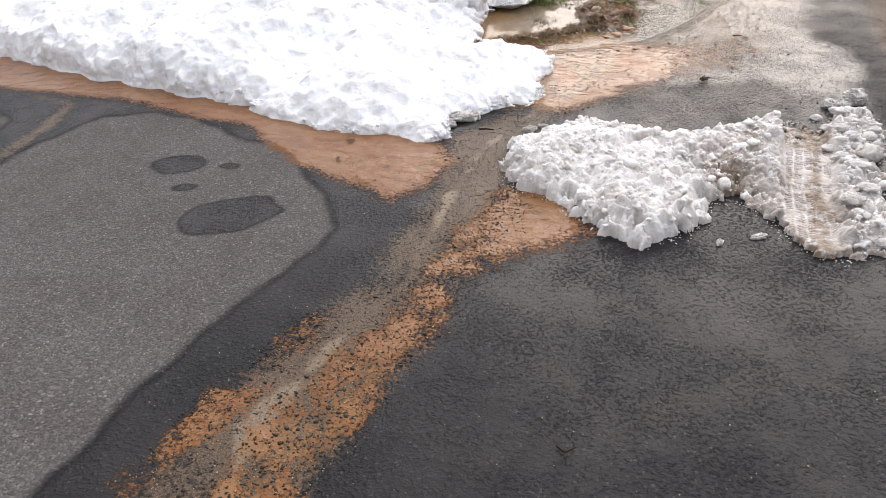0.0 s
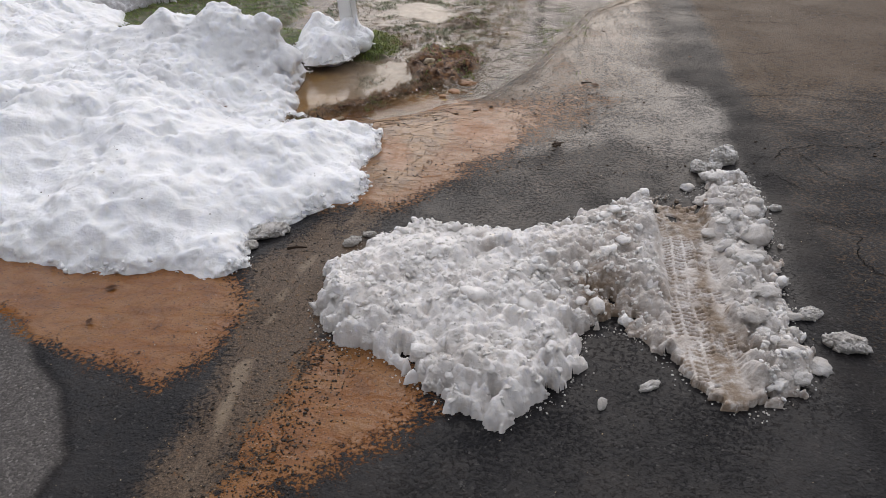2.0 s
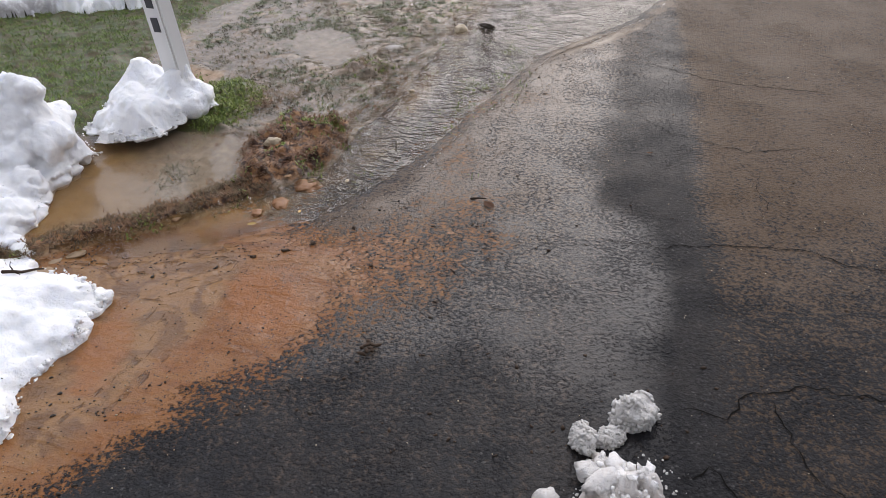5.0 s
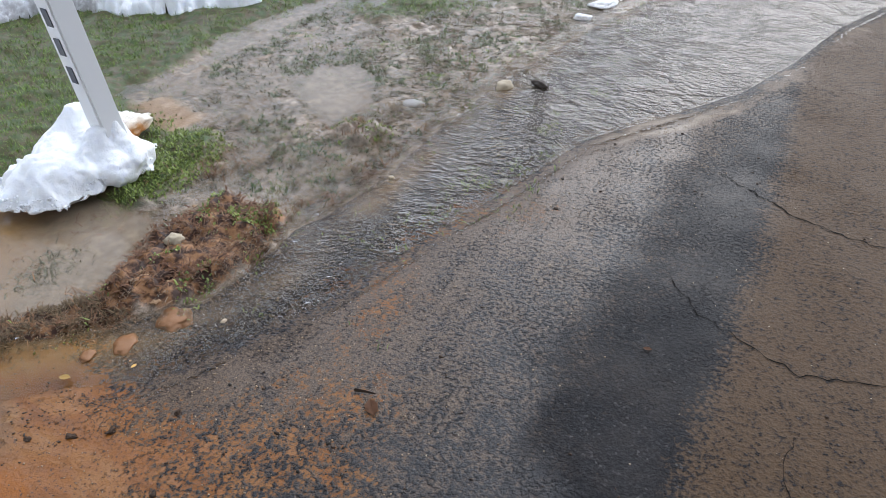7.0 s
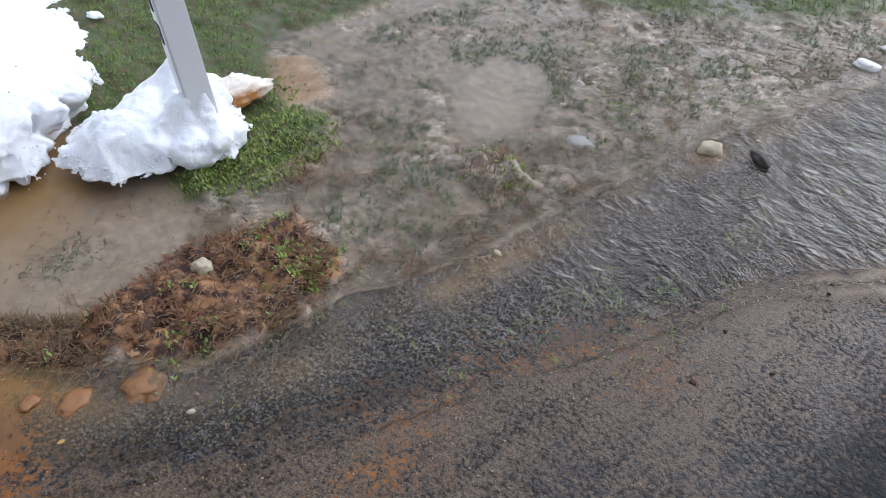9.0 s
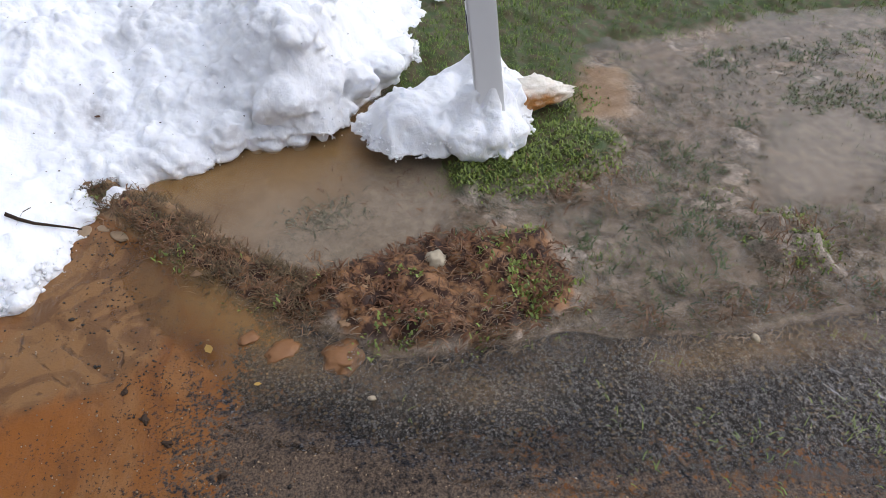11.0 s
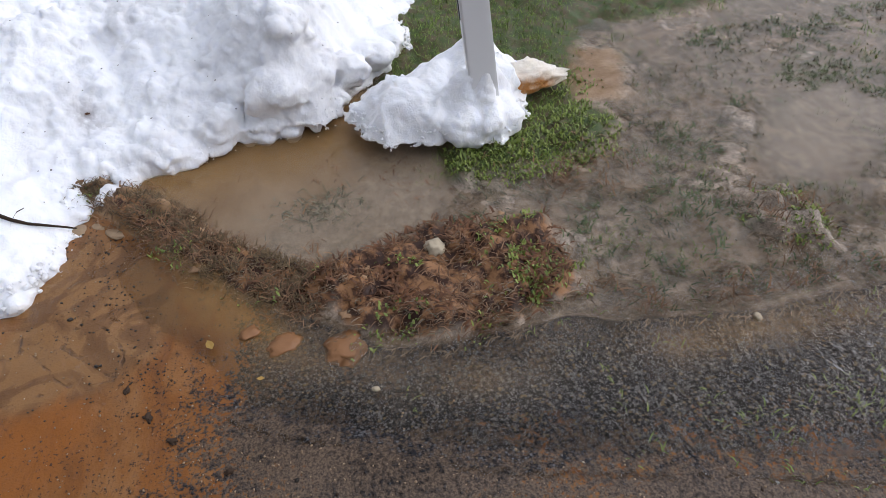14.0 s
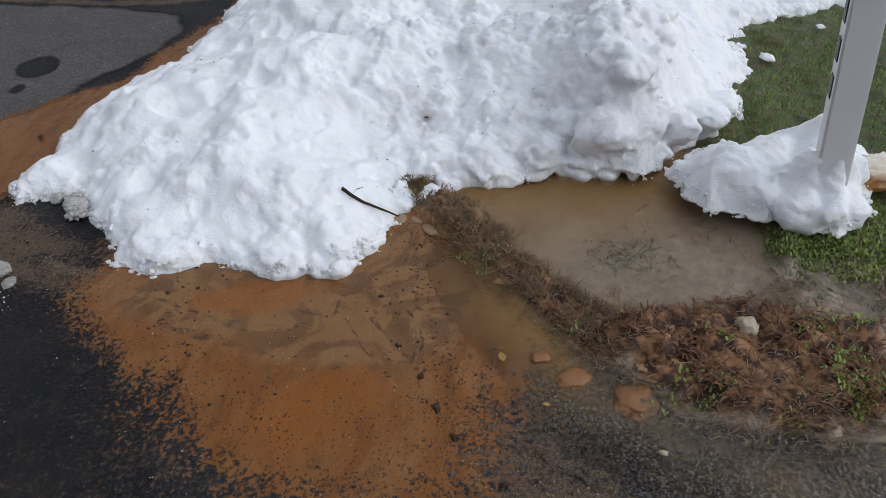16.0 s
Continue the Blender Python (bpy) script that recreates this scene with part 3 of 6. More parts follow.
def water_material():
    m, nd, lk, bsdf = node_mat("muddy_water")
    nd.remove(bsdf)
    out = nd["Material Output"]
    geo = nd.new("ShaderNodeNewGeometry")
    mp = nd.new("ShaderNodeMapping")
    mp.inputs["Rotation"].default_value = (0, 0, radians(-70))
    mp.inputs["Scale"].default_value = (1.0, 1.5, 1.0)
    lk.new(geo.outputs["Position"], mp.inputs["Vector"])
    att = nd.new("ShaderNodeAttribute")
    att.attribute_name = "flow"
    sep = nd.new("ShaderNodeSeparateColor")
    lk.new(att.outputs["Color"], sep.inputs[0])
    w1 = tex_noise(nd, lk, 20, 2, 0.5, mp.outputs[0])
    w2 = tex_noise(nd, lk, 3.5, 2, 0.5, geo.outputs["Position"])
    gust = ramp(nd, lk, tex_noise(nd, lk, 6, 3, 0.6, geo.outputs["Position"]), 0.3, 0.7)
    w3 = tex_noise(nd, lk, 52, 1.5, 0.5, mp.outputs[0])
    h = fmath(nd, lk, "MULTIPLY", fmath(nd, lk, "ADD", w1, fmath(nd, lk, "MULTIPLY", w3, 0.35)), fmath(nd, lk, "MULTIPLY", sep.outputs[0], fmath(nd, lk, "ADD", 0.35, gust)))
    n1 = bump(nd, lk, h, 1.0, 0.024)
    n1 = bump(nd, lk, w2, 0.05, 0.02, n1)
    murk = fmath(nd, lk, "ADD", sep.outputs[1], fmath(nd, lk, "MULTIPLY", fmath(nd, lk, "SUBTRACT", w2, 0.5), 0.25), True)
    body = nd.new("ShaderNodeBsdfDiffuse")
    lk.new(mixc(nd, lk, sep.outputs[2], (0.35, 0.28, 0.205), (0.4, 0.23, 0.085)), body.inputs["Color"])
    clear = nd.new("ShaderNodeBsdfTransparent")
    clear.inputs["Color"].default_value = (0.93, 0.9, 0.85, 1)
    mix = nd.new("ShaderNodeMixShader")
    lk.new(murk, mix.inputs[0])
    lk.new(clear.outputs[0], mix.inputs[1])
    lk.new(body.outputs[0], mix.inputs[2])
    gl = nd.new("ShaderNodeBsdfGlossy")
    gl.inputs["Roughness"].default_value = 0.04
    lk.new(n1, gl.inputs["Normal"])
    fr = nd.new("ShaderNodeFresnel")
    fr.inputs["IOR"].default_value = 1.33
    lk.new(n1, fr.inputs["Normal"])
    top = nd.new("ShaderNodeMixShader")
    lk.new(fr.outputs[0], top.inputs[0])
    lk.new(mix.outputs[0], top.inputs[1])
    lk.new(gl.outputs[0], top.inputs[2])
    lk.new(top.outputs[0], out.inputs["Surface"])
    return m


def snow_material(name, base, dirt, dirt_amount, grain, coarse=1.0):
    m, nd, lk, bsdf = node_mat(name)
    geo = nd.new("ShaderNodeNewGeometry")
    pos = geo.outputs["Position"]
    big, mid, fine = tex_noise(nd, lk, 4, 5, 0.6, pos), tex_noise(nd, lk, 28, 5, 0.6, pos), tex_noise(nd, lk, grain, 3, 0.6, pos)
    # vertex tone: dirt, plus shading painted into hollows and on the bulge
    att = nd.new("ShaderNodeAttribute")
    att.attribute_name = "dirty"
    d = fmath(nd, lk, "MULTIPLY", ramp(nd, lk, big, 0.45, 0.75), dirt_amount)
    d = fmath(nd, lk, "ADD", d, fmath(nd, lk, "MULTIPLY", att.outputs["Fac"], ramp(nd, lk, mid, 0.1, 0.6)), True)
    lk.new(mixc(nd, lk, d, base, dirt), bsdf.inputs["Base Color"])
    bsdf.inputs["Roughness"].default_value = 0.55
    bsdf.inputs["Specular IOR Level"].default_value = 0.25
    bsdf.inputs["Subsurface Weight"].default_value = 0.6
    bsdf.inputs["Subsurface Radius"].default_value = (0.03, 0.032, 0.036)
    bsdf.inputs["Subsurface Scale"].default_value = 0.9
    n1 = bump(nd, lk, mid, min(1.0, 0.5 * coarse), 0.013)
    n1 = bump(nd, lk, tex_noise(nd, lk, 70, 4, 0.65, pos), min(1.0, 0.5 * coarse), 0.008, n1)
    lk.new(bump(nd, lk, fine, 0.55, 0.004, n1), bsdf.inputs["Normal"])
    return m


def plain_material(name, c1, c2, rough=0.7, scale=40.0, bumpy=0.3, dist=0.003):
    m, nd, lk, bsdf = node_mat(name)
    tc = nd.new("ShaderNodeTexCoord")
    isl = nd.new("ShaderNodeNewGeometry")
    n = tex_noise(nd, lk, scale, 4, 0.6, tc.outputs["Object"])
    f = fmath(nd, lk, "ADD", fmath(nd, lk, "MULTIPLY", n, 0.5), fmath(nd, lk, "MULTIPLY", isl.outputs["Random Per Island"], 0.6), True)
    lk.new(mixc(nd, lk, f, c1, c2), bsdf.inputs["Base Color"])
    bsdf.inputs["Roughness"].default_value = rough
    bsdf.inputs["Specular IOR Level"].default_value = 0.5 if rough < 0.6 else 0.2
    if bumpy:
        lk.new(bump(nd, lk, n, bumpy, dist), bsdf.inputs["Normal"])
    return m


MAT_GROUND = ground_material()
MAT_WATER = water_material()
MAT_SNOW = snow_material("old_snow", (0.89, 0.9, 0.915), (0.38, 0.36, 0.36), 0.12, 150)
MAT_SLUSH = snow_material("granular_snow", (0.82, 0.793, 0.77), (0.24, 0.18, 0.13), 0.26, 110, 1.7)
MAT_ICE = snow_material("icy_snow", (0.62, 0.595, 0.57), (0.2, 0.16, 0.125), 0.6, 90, 1.9)
MAT_POST = plain_material("white_painted_wood", (0.68, 0.67, 0.66), (0.8, 0.8, 0.79), 0.5, 9, 0.15, 0.002)
MAT_BLACK = plain_material("black_paint", (0.012, 0.013, 0.02), (0.025, 0.026, 0.035), 0.5, 60)


# ---- mesh helpers ----
def mesh_from(name, verts, faces, material, smooth=True):
    me = bpy.data.meshes.new(name)
    me.from_pydata(verts, [], faces)
    me.materials.append(material)
    if smooth:
        me.polygons.foreach_set("use_smooth", np.ones(len(me.polygons), bool))
    me.update()
    return me


def grid_mesh(name, X, Y, Z, keep, material):
    """A sheet over a grid of places; keep: which cells exist."""
    rows, cols = X.shape
    idx = np.arange(rows * cols).reshape(rows, cols)
    quads = np.stack([idx[:-1, :-1], idx[:-1, 1:], idx[1:, 1:], idx[1:, :-1]], -1)[keep]
    used = np.unique(quads)
    remap = np.full(rows * cols, -1)
    remap[used] = np.arange(len(used))
    co = np.stack([X.ravel(), Y.ravel(), Z.ravel()], -1)[used]
    quads = remap[quads]
    me = bpy.data.meshes.new(name)
    me.vertices.add(len(co))
    me.vertices.foreach_set("co", co.astype(np.float32).ravel())
    me.loops.add(quads.size)
    me.loops.foreach_set("vertex_index", quads.astype(np.int32).ravel())
    me.polygons.add(len(quads))
    me.polygons.foreach_set("loop_start", np.arange(0, quads.size, 4, dtype=np.int32))
    me.polygons.foreach_set("use_smooth", np.ones(len(quads), bool))
    me.update(calc_edges=True)
    me.validate()
    me.materials.append(material)
    return me, used


def colour_attr(me, name, used, *channels):
    att = me.color_attributes.new(name, "FLOAT_COLOR", "POINT")
    data = np.ones((len(used), 4), np.float32)
    for k, c in enumerate(channels):
        data[:, k] = np.clip(np.asarray(c).ravel()[used], 0, 1)
    att.data.foreach_set("color", data.ravel())


def axis(lo, hi, fine, far):
    """Even steps from lo to hi, growing steps out to far on both sides."""
    mid = np.arange(lo, hi + fine / 2, fine)
    out, s, v = [], fine, 0.0
    while v < far:
        s *= 1.35
        v += s
        out.append(v)
    out = np.array(out)
    return np.concatenate([lo - out[::-1], mid, mid[-1] + out])


# ---- ground ----
gx, gy = axis(-3.2, 3.6, 0.016, 2500), axis(-6.2, 4.0, 0.016, 2500)
GX, GY = np.meshgrid(gx, gy)
G = ground_fields(GX, GY)
near = (np.abs(GX) < 8) & (np.abs(GY) < 9)
G["z"] = np.where(near, G["z"], 0.0)
ground_mesh, used = grid_mesh("ground", GX, GY, G["z"], np.ones((GX.shape[0] - 1, GX.shape[1] - 1), bool), MAT_GROUND)
colour_attr(ground_mesh, "cover", used, G["orange"], G["tan"], G["wet"], G["stream"] * (1 - G["verge"]))
colour_attr(ground_mesh, "soil", used, G["verge"], G["lawn"], np.maximum(G["dirt"], G["berm"]), G["road"])
wobble = 0.04 * fbm(GX, GY, 0.12, 3, 19)
marks = step(poly_d(GX, GY, POOL) + wobble, 0.16)
cut = np.clip(1 - np.min([line_d(GX, GY, t) for t in TERRACES], 0) / 0.1, 0, 1)
dusty = step(-3.35 - GY + 0.6 * fbm(GX, GY, 0.7, 3, 20), 0.9) * step(GX - 0.4, 0.5) * step(2.6 - GX, 0.8)
rich = np.maximum(np.exp(-((((GX - 1.08) + 0.5 * (GY + 1.45)) / 0.17) ** 2 + ((GY + 1.45) / 0.2) ** 2) ** 1.5), 0.9 * np.exp(-((((GX - 0.68) + 0.25 * (GY + 1.78)) / 0.1) ** 2 + ((GY + 1.78) / 0.24) ** 2) ** 1.5))
colour_attr(ground_mesh, "marks", used, marks, rich, cut, dusty)
ground = tagged(new("ground", ground_mesh), "wet dark asphalt drive with orange silt and a muddy grass verge", "ground", kind="structure")

# ---- standing and running water ----
wx, wy = np.arange(-2.2, 4.0, 0.022), np.arange(-1.7, 4.6, 0.022)
WX, WY = np.meshgrid(wx, wy)
W = ground_fields(WX, WY)
pd, sd, vd = poly_d(WX, WY, PUDDLE), poly_d(WX, WY, STREAM), poly_d(WX, WY, VERGE)
shore = (np.abs(vd) < 0.12) & (WY > -1.3)
flooded = (W["verge"] > 0.5) & (W["lawn"] < 0.8) & (poly_d(WX, WY, BANK) < 0.2)
running = (sd > 0.015) | shore
on = (pd > -0.05) | running | flooded
level = -0.004 + 0.002 * fbm(WX, WY, 0.3, 2, 21)
level = np.where(running, 0.0045 + 0.0015 * fbm(WX, WY, 0.1, 2, 23), level)
thin = W["z"] - 0.003 + 0.04 * line_d(WX, WY, STREAM[12:] + STREAM[:1])
level = np.where(running & (vd < 0), np.minimum(np.maximum(level, W["z"] + 0.003), thin), level)
keep = on & (level > W["z"] - 0.012)
keep = keep[:-1, :-1] | keep[1:, 1:] | keep[:-1, 1:] | keep[1:, :-1]
water_mesh, used = grid_mesh("water", WX, WY, level, keep, MAT_WATER)
flow = np.clip(step(sd + 0.05, 0.15) * step(WY + 0.9, 0.5) + 0.06 + 0.5 * step(WX - 0.35 + 0.4 * fbm(WX, WY, 0.5, 2, 31), 0.4) * step(WY - 0.4, 0.9) * (1 - step(poly_d(WX, WY, POND) + 0.05, 0.08)), 0, 1)
near_verge = np.exp(-(vd / 0.2) ** 2) * (vd < 0)
silty = step(-0.85 - WY + 0.1 * fbm(WX, WY, 0.3, 2, 24), 0.4) * (vd < 0.02)
plume = np.exp(-((vd + 0.1 + 0.05 * fbm(WX, WY, 0.35, 2, 26)) / 0.07) ** 2) * np.clip(0.6 + 1.2 * fbm(WX, WY, 0.25, 3, 25), 0, 1) * (WY > -1.1)
fade = np.clip(line_d(WX, WY, STREAM[12:] + STREAM[:1]) / 0.25, 0, 1)
# suspended mud; stream and far verge get extra pale murk as painted sky sheen
murk = np.clip(0.5 * step(pd + 0.02, 0.08) * (0.75 + 0.25 * np.exp(-(np.minimum(poly_d(WX, WY, BANK), 0) / 0.42) ** 2)) * (1 + 0.3 * fbm(WX, WY, 0.25, 4, 28)) + 0.09 * fade * (vd < 0) + np.clip(0.08 + 0.3 * fbm(WX, WY, 0.3, 4, 27) + 0.15 * step(poly_d(WX, WY, POND), 0.1) + 0.25 * step(WY - 1.2, 1.4), 0.0, 1) * W["verge"] * (pd < -0.03) + 0.22 * silty * fade * (1 + fbm(WX, WY, 0.15, 4, 29)) + 0.2 * plume * fade, 0, 1)
tint = np.clip(0.85 * silty + (pd > -0.05) * (0.12 + 1.0 * np.exp(-((poly_d(WX, WY, BANK) + 0.06 * fbm(WX, WY, 0.3, 3, 30)) / 0.24) ** 2)) + 0.6 * plume, 0, 1)
colour_attr(water_mesh, "flow", used, flow, murk, tint)
water = tagged(new("water", water_mesh), "shallow muddy melt water over the drive edge and verge", "water", kind="structure")
water.visible_shadow = False


# ---- snow ----
def snow_sheet(name, outline, box, cell, height, material, ragged, shape, dirty=None, rim=0.12, base=0.0, frayed=0.7, warp=0.012, holes=None):
    """A bank of snow over an outline, with a round, ragged rim. Returns it and a function that gives its height."""
    xs, ys = np.arange(box[0], box[2], cell), np.arange(box[1], box[3], cell)
    X, Y = np.meshgrid(xs, ys)
    d = poly_d(X, Y, outline)
    d = d + ragged * fbm(X, Y, 0.16, 4, 41) + ragged * frayed * fbm(X, Y, 0.05, 3, 43)
    if holes:
        d = np.minimum(d, d - holes(X, Y))
    t = np.clip(d / rim, 0, 1)
    z = height(X, Y, d) * np.sqrt(np.clip(1 - (1 - t) ** 2, 0, 1))
    z = shape(X, Y, z, d)
    z = np.where(d > 0, base + np.maximum(z, 0.006) + 0.003, -0.007)
    sx, sy = warp * fbm(X, Y, 0.07, 2, 51), warp * fbm(X, Y, 0.07, 2, 53)
    keep = d > -0.012
    keep = keep[:-1, :-1] | keep[1:, 1:]
    me, used = grid_mesh(name, X + sx, Y + sy, z, keep, material)
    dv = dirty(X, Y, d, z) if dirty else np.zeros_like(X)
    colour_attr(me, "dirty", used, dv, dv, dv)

    def at(x, y):
        i = np.clip(((np.asarray(x) - box[0]) / cell).astype(int), 0, len(xs) - 1)
        j = np.clip(((np.asarray(y) - box[1]) / cell).astype(int), 0, len(ys) - 1)
        return z[j, i], d[j, i]
    return new(name, me), at


def bank_height(X, Y, d):
    h = 0.07 + 0.2 * np.clip(d / 0.8, 0, 1)
    h += 0.2 * np.exp(-((Y + 0.52 + 0.06 * fbm(X, Y, 0.5, 2, 44)) / 0.42) ** 2) * step(-0.28 - X, 0.3) * (0.3 + 0.7 * step(X + 1.2, 0.9)) * np.clip(d / 0.26, 0, 1)
    h += 0.15 * np.exp(-(((X + 0.26) / 0.13) ** 2 + ((Y + 0.6) / 0.14) ** 2) ** 2) + 0.13 * np.exp(-(((X + 0.5) / 0.25) ** 2 + ((Y + 0.6) / 0.24) ** 2) ** 2)
    h += 0.10 * step(-1.0 - X, 0.6) * step(-1.7 - Y, 0.6)
    return h


def bank_rough(X, Y):
    return step(0.75 - np.hypot((X + 0.45) / 1.0, (Y + 0.95) / 0.8), 0.5)


def bank_broken(X, Y):
    """Where the skin of the bank is broken into crumbs, 0 to 1."""
    return step(fbm(X, Y, 0.45, 3, 55) + 0.4 * bank_rough(X, Y) - 0.15 - 0.25 * step(-1.75 - Y, 0.5), 0.35)


def bank_shape(X, Y, z, d):
    grow = np.clip(d / 0.26, 0.1, 1)
    broken = bank_broken(X, Y)
    soft = 0.08 * fbm(X, Y, 0.6, 2, 45) + 0.05 * np.abs(fbm(X, Y, 0.34, 1, 46)) + 0.03 * fbm(X, Y, 0.16, 2, 40) - 0.015
    soft += 0.07 * puffs(X, Y, 0.3, 304) - 0.045
    pits = -0.035 * np.clip(fbm(X, Y, 0.15, 2, 47) - 0.36, 0, 1) / 0.3
    clumps = (0.045 * puffs(X, Y, 0.13, 301) - 0.025) * (0.3 + 0.7 * broken) + broken * (0.03 * puffs(X, Y, 0.07, 302) + 0.014 * puffs(X, Y, 0.034, 303) - 0.02)
    rim_lumps = 0.025 * np.exp(-(d / 0.1) ** 2) * fbm(X, Y, 0.06, 2, 52)
    return z + grow * (soft + pits + clumps) + rim_lumps * (d > 0.01)


def bank_dirt_shade(X, Y, d, z):
    return np.clip(0.6 * np.exp(-(((X + 0.36) / 0.05) ** 2 + ((Y + 1.4) / 0.04) ** 2)) + 0.18 * np.exp(-(((X + 0.36) / 0.15) ** 2 + ((Y + 1.4) / 0.1) ** 2)) + 0.3 * bank_rough(X, Y) * np.clip(0.5 + 1.4 * fbm(X, Y, 0.25, 3, 54), 0, 1)
                   # grey shading of the overhanging bulge, painted into the snow tone
                   + 0.25 * np.exp(-(((X + 0.2) / 0.16) ** 2 + ((Y + 0.62) / 0.2) ** 2)), 0, 1)


bank, bank_at = snow_sheet("snow_bank", BANK, (-7.4, -3.1, 0.85, 2.6), 0.0135, bank_height, MAT_SNOW, 0.04, bank_shape, bank_dirt_shade, rim=0.15)
tagged(bank, "large bank of old lumpy white snow beside the drive", "snow bank")


def mound_height(X, Y, d):
    h = 0.06 + 0.05 * np.clip(d / 0.12, 0, 1) + 0.14 * np.exp(-(((X - 0.09) / 0.1) ** 2 + ((Y - 0.03) / 0.14) ** 2))
    return h + 0.11 * np.exp(-(((X + 0.22) / 0.1) ** 2 + ((Y - 0.1) / 0.14) ** 2)) + 0.05 * np.exp(-(((X + 0.03) / 0.12) ** 2 + ((Y + 0.25) / 0.1) ** 2))


def soft_shape(X, Y, z, d):
    wx, wy = X + 0.05 * fbm(X, Y, 0.15, 2, 74), Y + 0.05 * fbm(X, Y, 0.15, 2, 75)
    lumps = 0.05 * puffs(X, Y, 0.16, 321) + 0.03 * puffs(X, Y, 0.07, 322) - 0.03 + 0.05 * np.abs(fbm(wx, wy, 0.19, 1, 71)) + 0.03 * np.abs(fbm(wx, wy, 0.09, 2, 72)) + 0.012 * np.abs(fbm(X, Y, 0.035, 2, 76)) + 0.005 * fbm(X, Y, 0.02, 2, 73) - 0.012
    return z + np.clip(d / 0.07, 0.1, 1) * lumps


mound, mound_at = snow_sheet("snow_mound", MOUND, (-0.8, -0.6, 0.35, 0.55), 0.009, mound_height, MAT_SNOW, 0.075, soft_shape, rim=0.075, base=0.02, frayed=0.3)
tagged(mound, "small mound of white snow round the foot of the post", "snow mound")
far_snow, far_at = snow_sheet("snow_strip", FAR_SNOW, (-7.8, 0.6, -0.7, 3.8), 0.016, lambda X, Y, d: 0.06 + 0.12 * np.clip(d / 0.5, 0, 1), MAT_SNOW, 0.08,
                              soft_shape, lambda X, Y, d, z: 0.9 * np.exp(-(d / 0.12) ** 2) * (X < -1.9), base=0.03)
tagged(far_snow, "strip of thin white snow with a dirty rim on grass", "snow patch")

TRACK = [(2.02, -2.05), (2.02, -2.4), (2.01, -2.7), (1.98, -3.0), (1.97, -3.6)]


def track_u(X, Y):
    """Distance across the wheel track, positive to the east."""
    return X - np.interp(-Y, [2.05, 2.4, 2.7, 3.0, 3.6], [2.02, 2.02, 2.01, 1.98, 1.97])


def tread_pocket(X, Y):
    """1 where a tread block has pressed its pocket into the snow."""
    u = track_u(X, Y) + 0.004 * fbm(X, Y, 0.06, 2, 70)
    hit = np.zeros_like(X)
    for k, (lo, hi) in enumerate(((-0.098, -0.07), (-0.06, -0.026), (-0.018, 0.012), (0.02, 0.054), (0.064, 0.094))):
        bar = ((Y + (0.35 if k % 2 else -0.35) * u + 0.008 * k + 0.006 * fbm(X, Y, 0.05, 2, 343)) / 0.02) % 1.0
        hit = np.maximum(hit, ((u > lo) & (u < hi) & (bar < 0.62)) * 1.0)
    return hit * (fbm(X, Y, 0.06, 3, 344) > -0.22)


def patch_smooth(X, Y):
    return np.maximum(step(0.24 - np.hypot((X - 0.95) / 1.0, (Y + 2.72) / 0.8), 0.25), 0.5 * step(fbm(X, Y, 0.3, 2, 60) - 0.25, 0.3))


def patch_holes(X, Y):
    """How far melted gaps eat into the rim and the thin parts of the patch."""
    thin = 0.06 + 0.2 * step(X - 1.45, 0.4) + 0.12 * step(-3.05 - Y, 0.3)
    gap = np.clip(0.6 * fbm(X, Y, 0.11, 3, 341) + 0.6 * fbm(X, Y, 0.035, 2, 342) - 0.12, 0, 1)
    worn = step(Y + 2.42 + 0.2 * fbm(X, Y, 0.15, 2, 345), 0.25) * step(0.12 - np.abs(track_u(X, Y)), 0.05)
    return 0.4 * worn * np.clip(0.2 + 1.6 * fbm(X, Y, 0.025, 3, 346) + 0.8 * step(Y + 2.25, 0.2), 0, 1) + 0.9 * thin * gap + 0.03 * np.exp(-(((X - 1.64) / 0.07) ** 2 + ((Y + 3.12) / 0.13) ** 2))


def patch_shape(X, Y, z, d):
    grow = np.clip(d / 0.06, 0.15, 1)
    lumpy = 1 - 0.75 * patch_smooth(X, Y)
    z = z + grow * (0.035 * fbm(X, Y, 0.2, 2, 61) + 0.03 * puffs(X, Y, 0.15, 310) - 0.02)
    z = z + grow * lumpy * (0.03 * np.abs(fbm(X, Y, 0.075, 2, 63)) + 0.065 * puffs(X, Y, 0.06, 311) + 0.04 * puffs(X, Y, 0.028, 312) - 0.06)
    z -= 0.045 * np.exp(-(((X - 1.24) / 0.035) ** 2 + ((Y + 2.83) / 0.025) ** 2))
    t = line_d(X, Y, TRACK)
    rut = step(0.11 - t + 0.025 * fbm(X, Y, 0.1, 2, 65), 0.05)
    worn = step(Y + 2.5 + 0.25 * fbm(X, Y, 0.1, 2, 66), 0.25)
    tread = 0.009 * (1 - tread_pocket(X, Y) * np.clip(0.75 + 1.1 * fbm(X, Y, 0.12, 2, 56), 0, 1)) * (1 - worn) + 0.004 * fbm(X, Y, 0.03, 2, 62)
    low_snow = worn * (0.02 * np.clip(fbm(X, Y, 0.035, 3, 67), 0, 1) + 0.012 * puffs(X, Y, 0.022, 331) - 0.006)
    return z * (1 - rut) + rut * (0.014 * (1 - 0.75 * worn) + tread + low_snow)


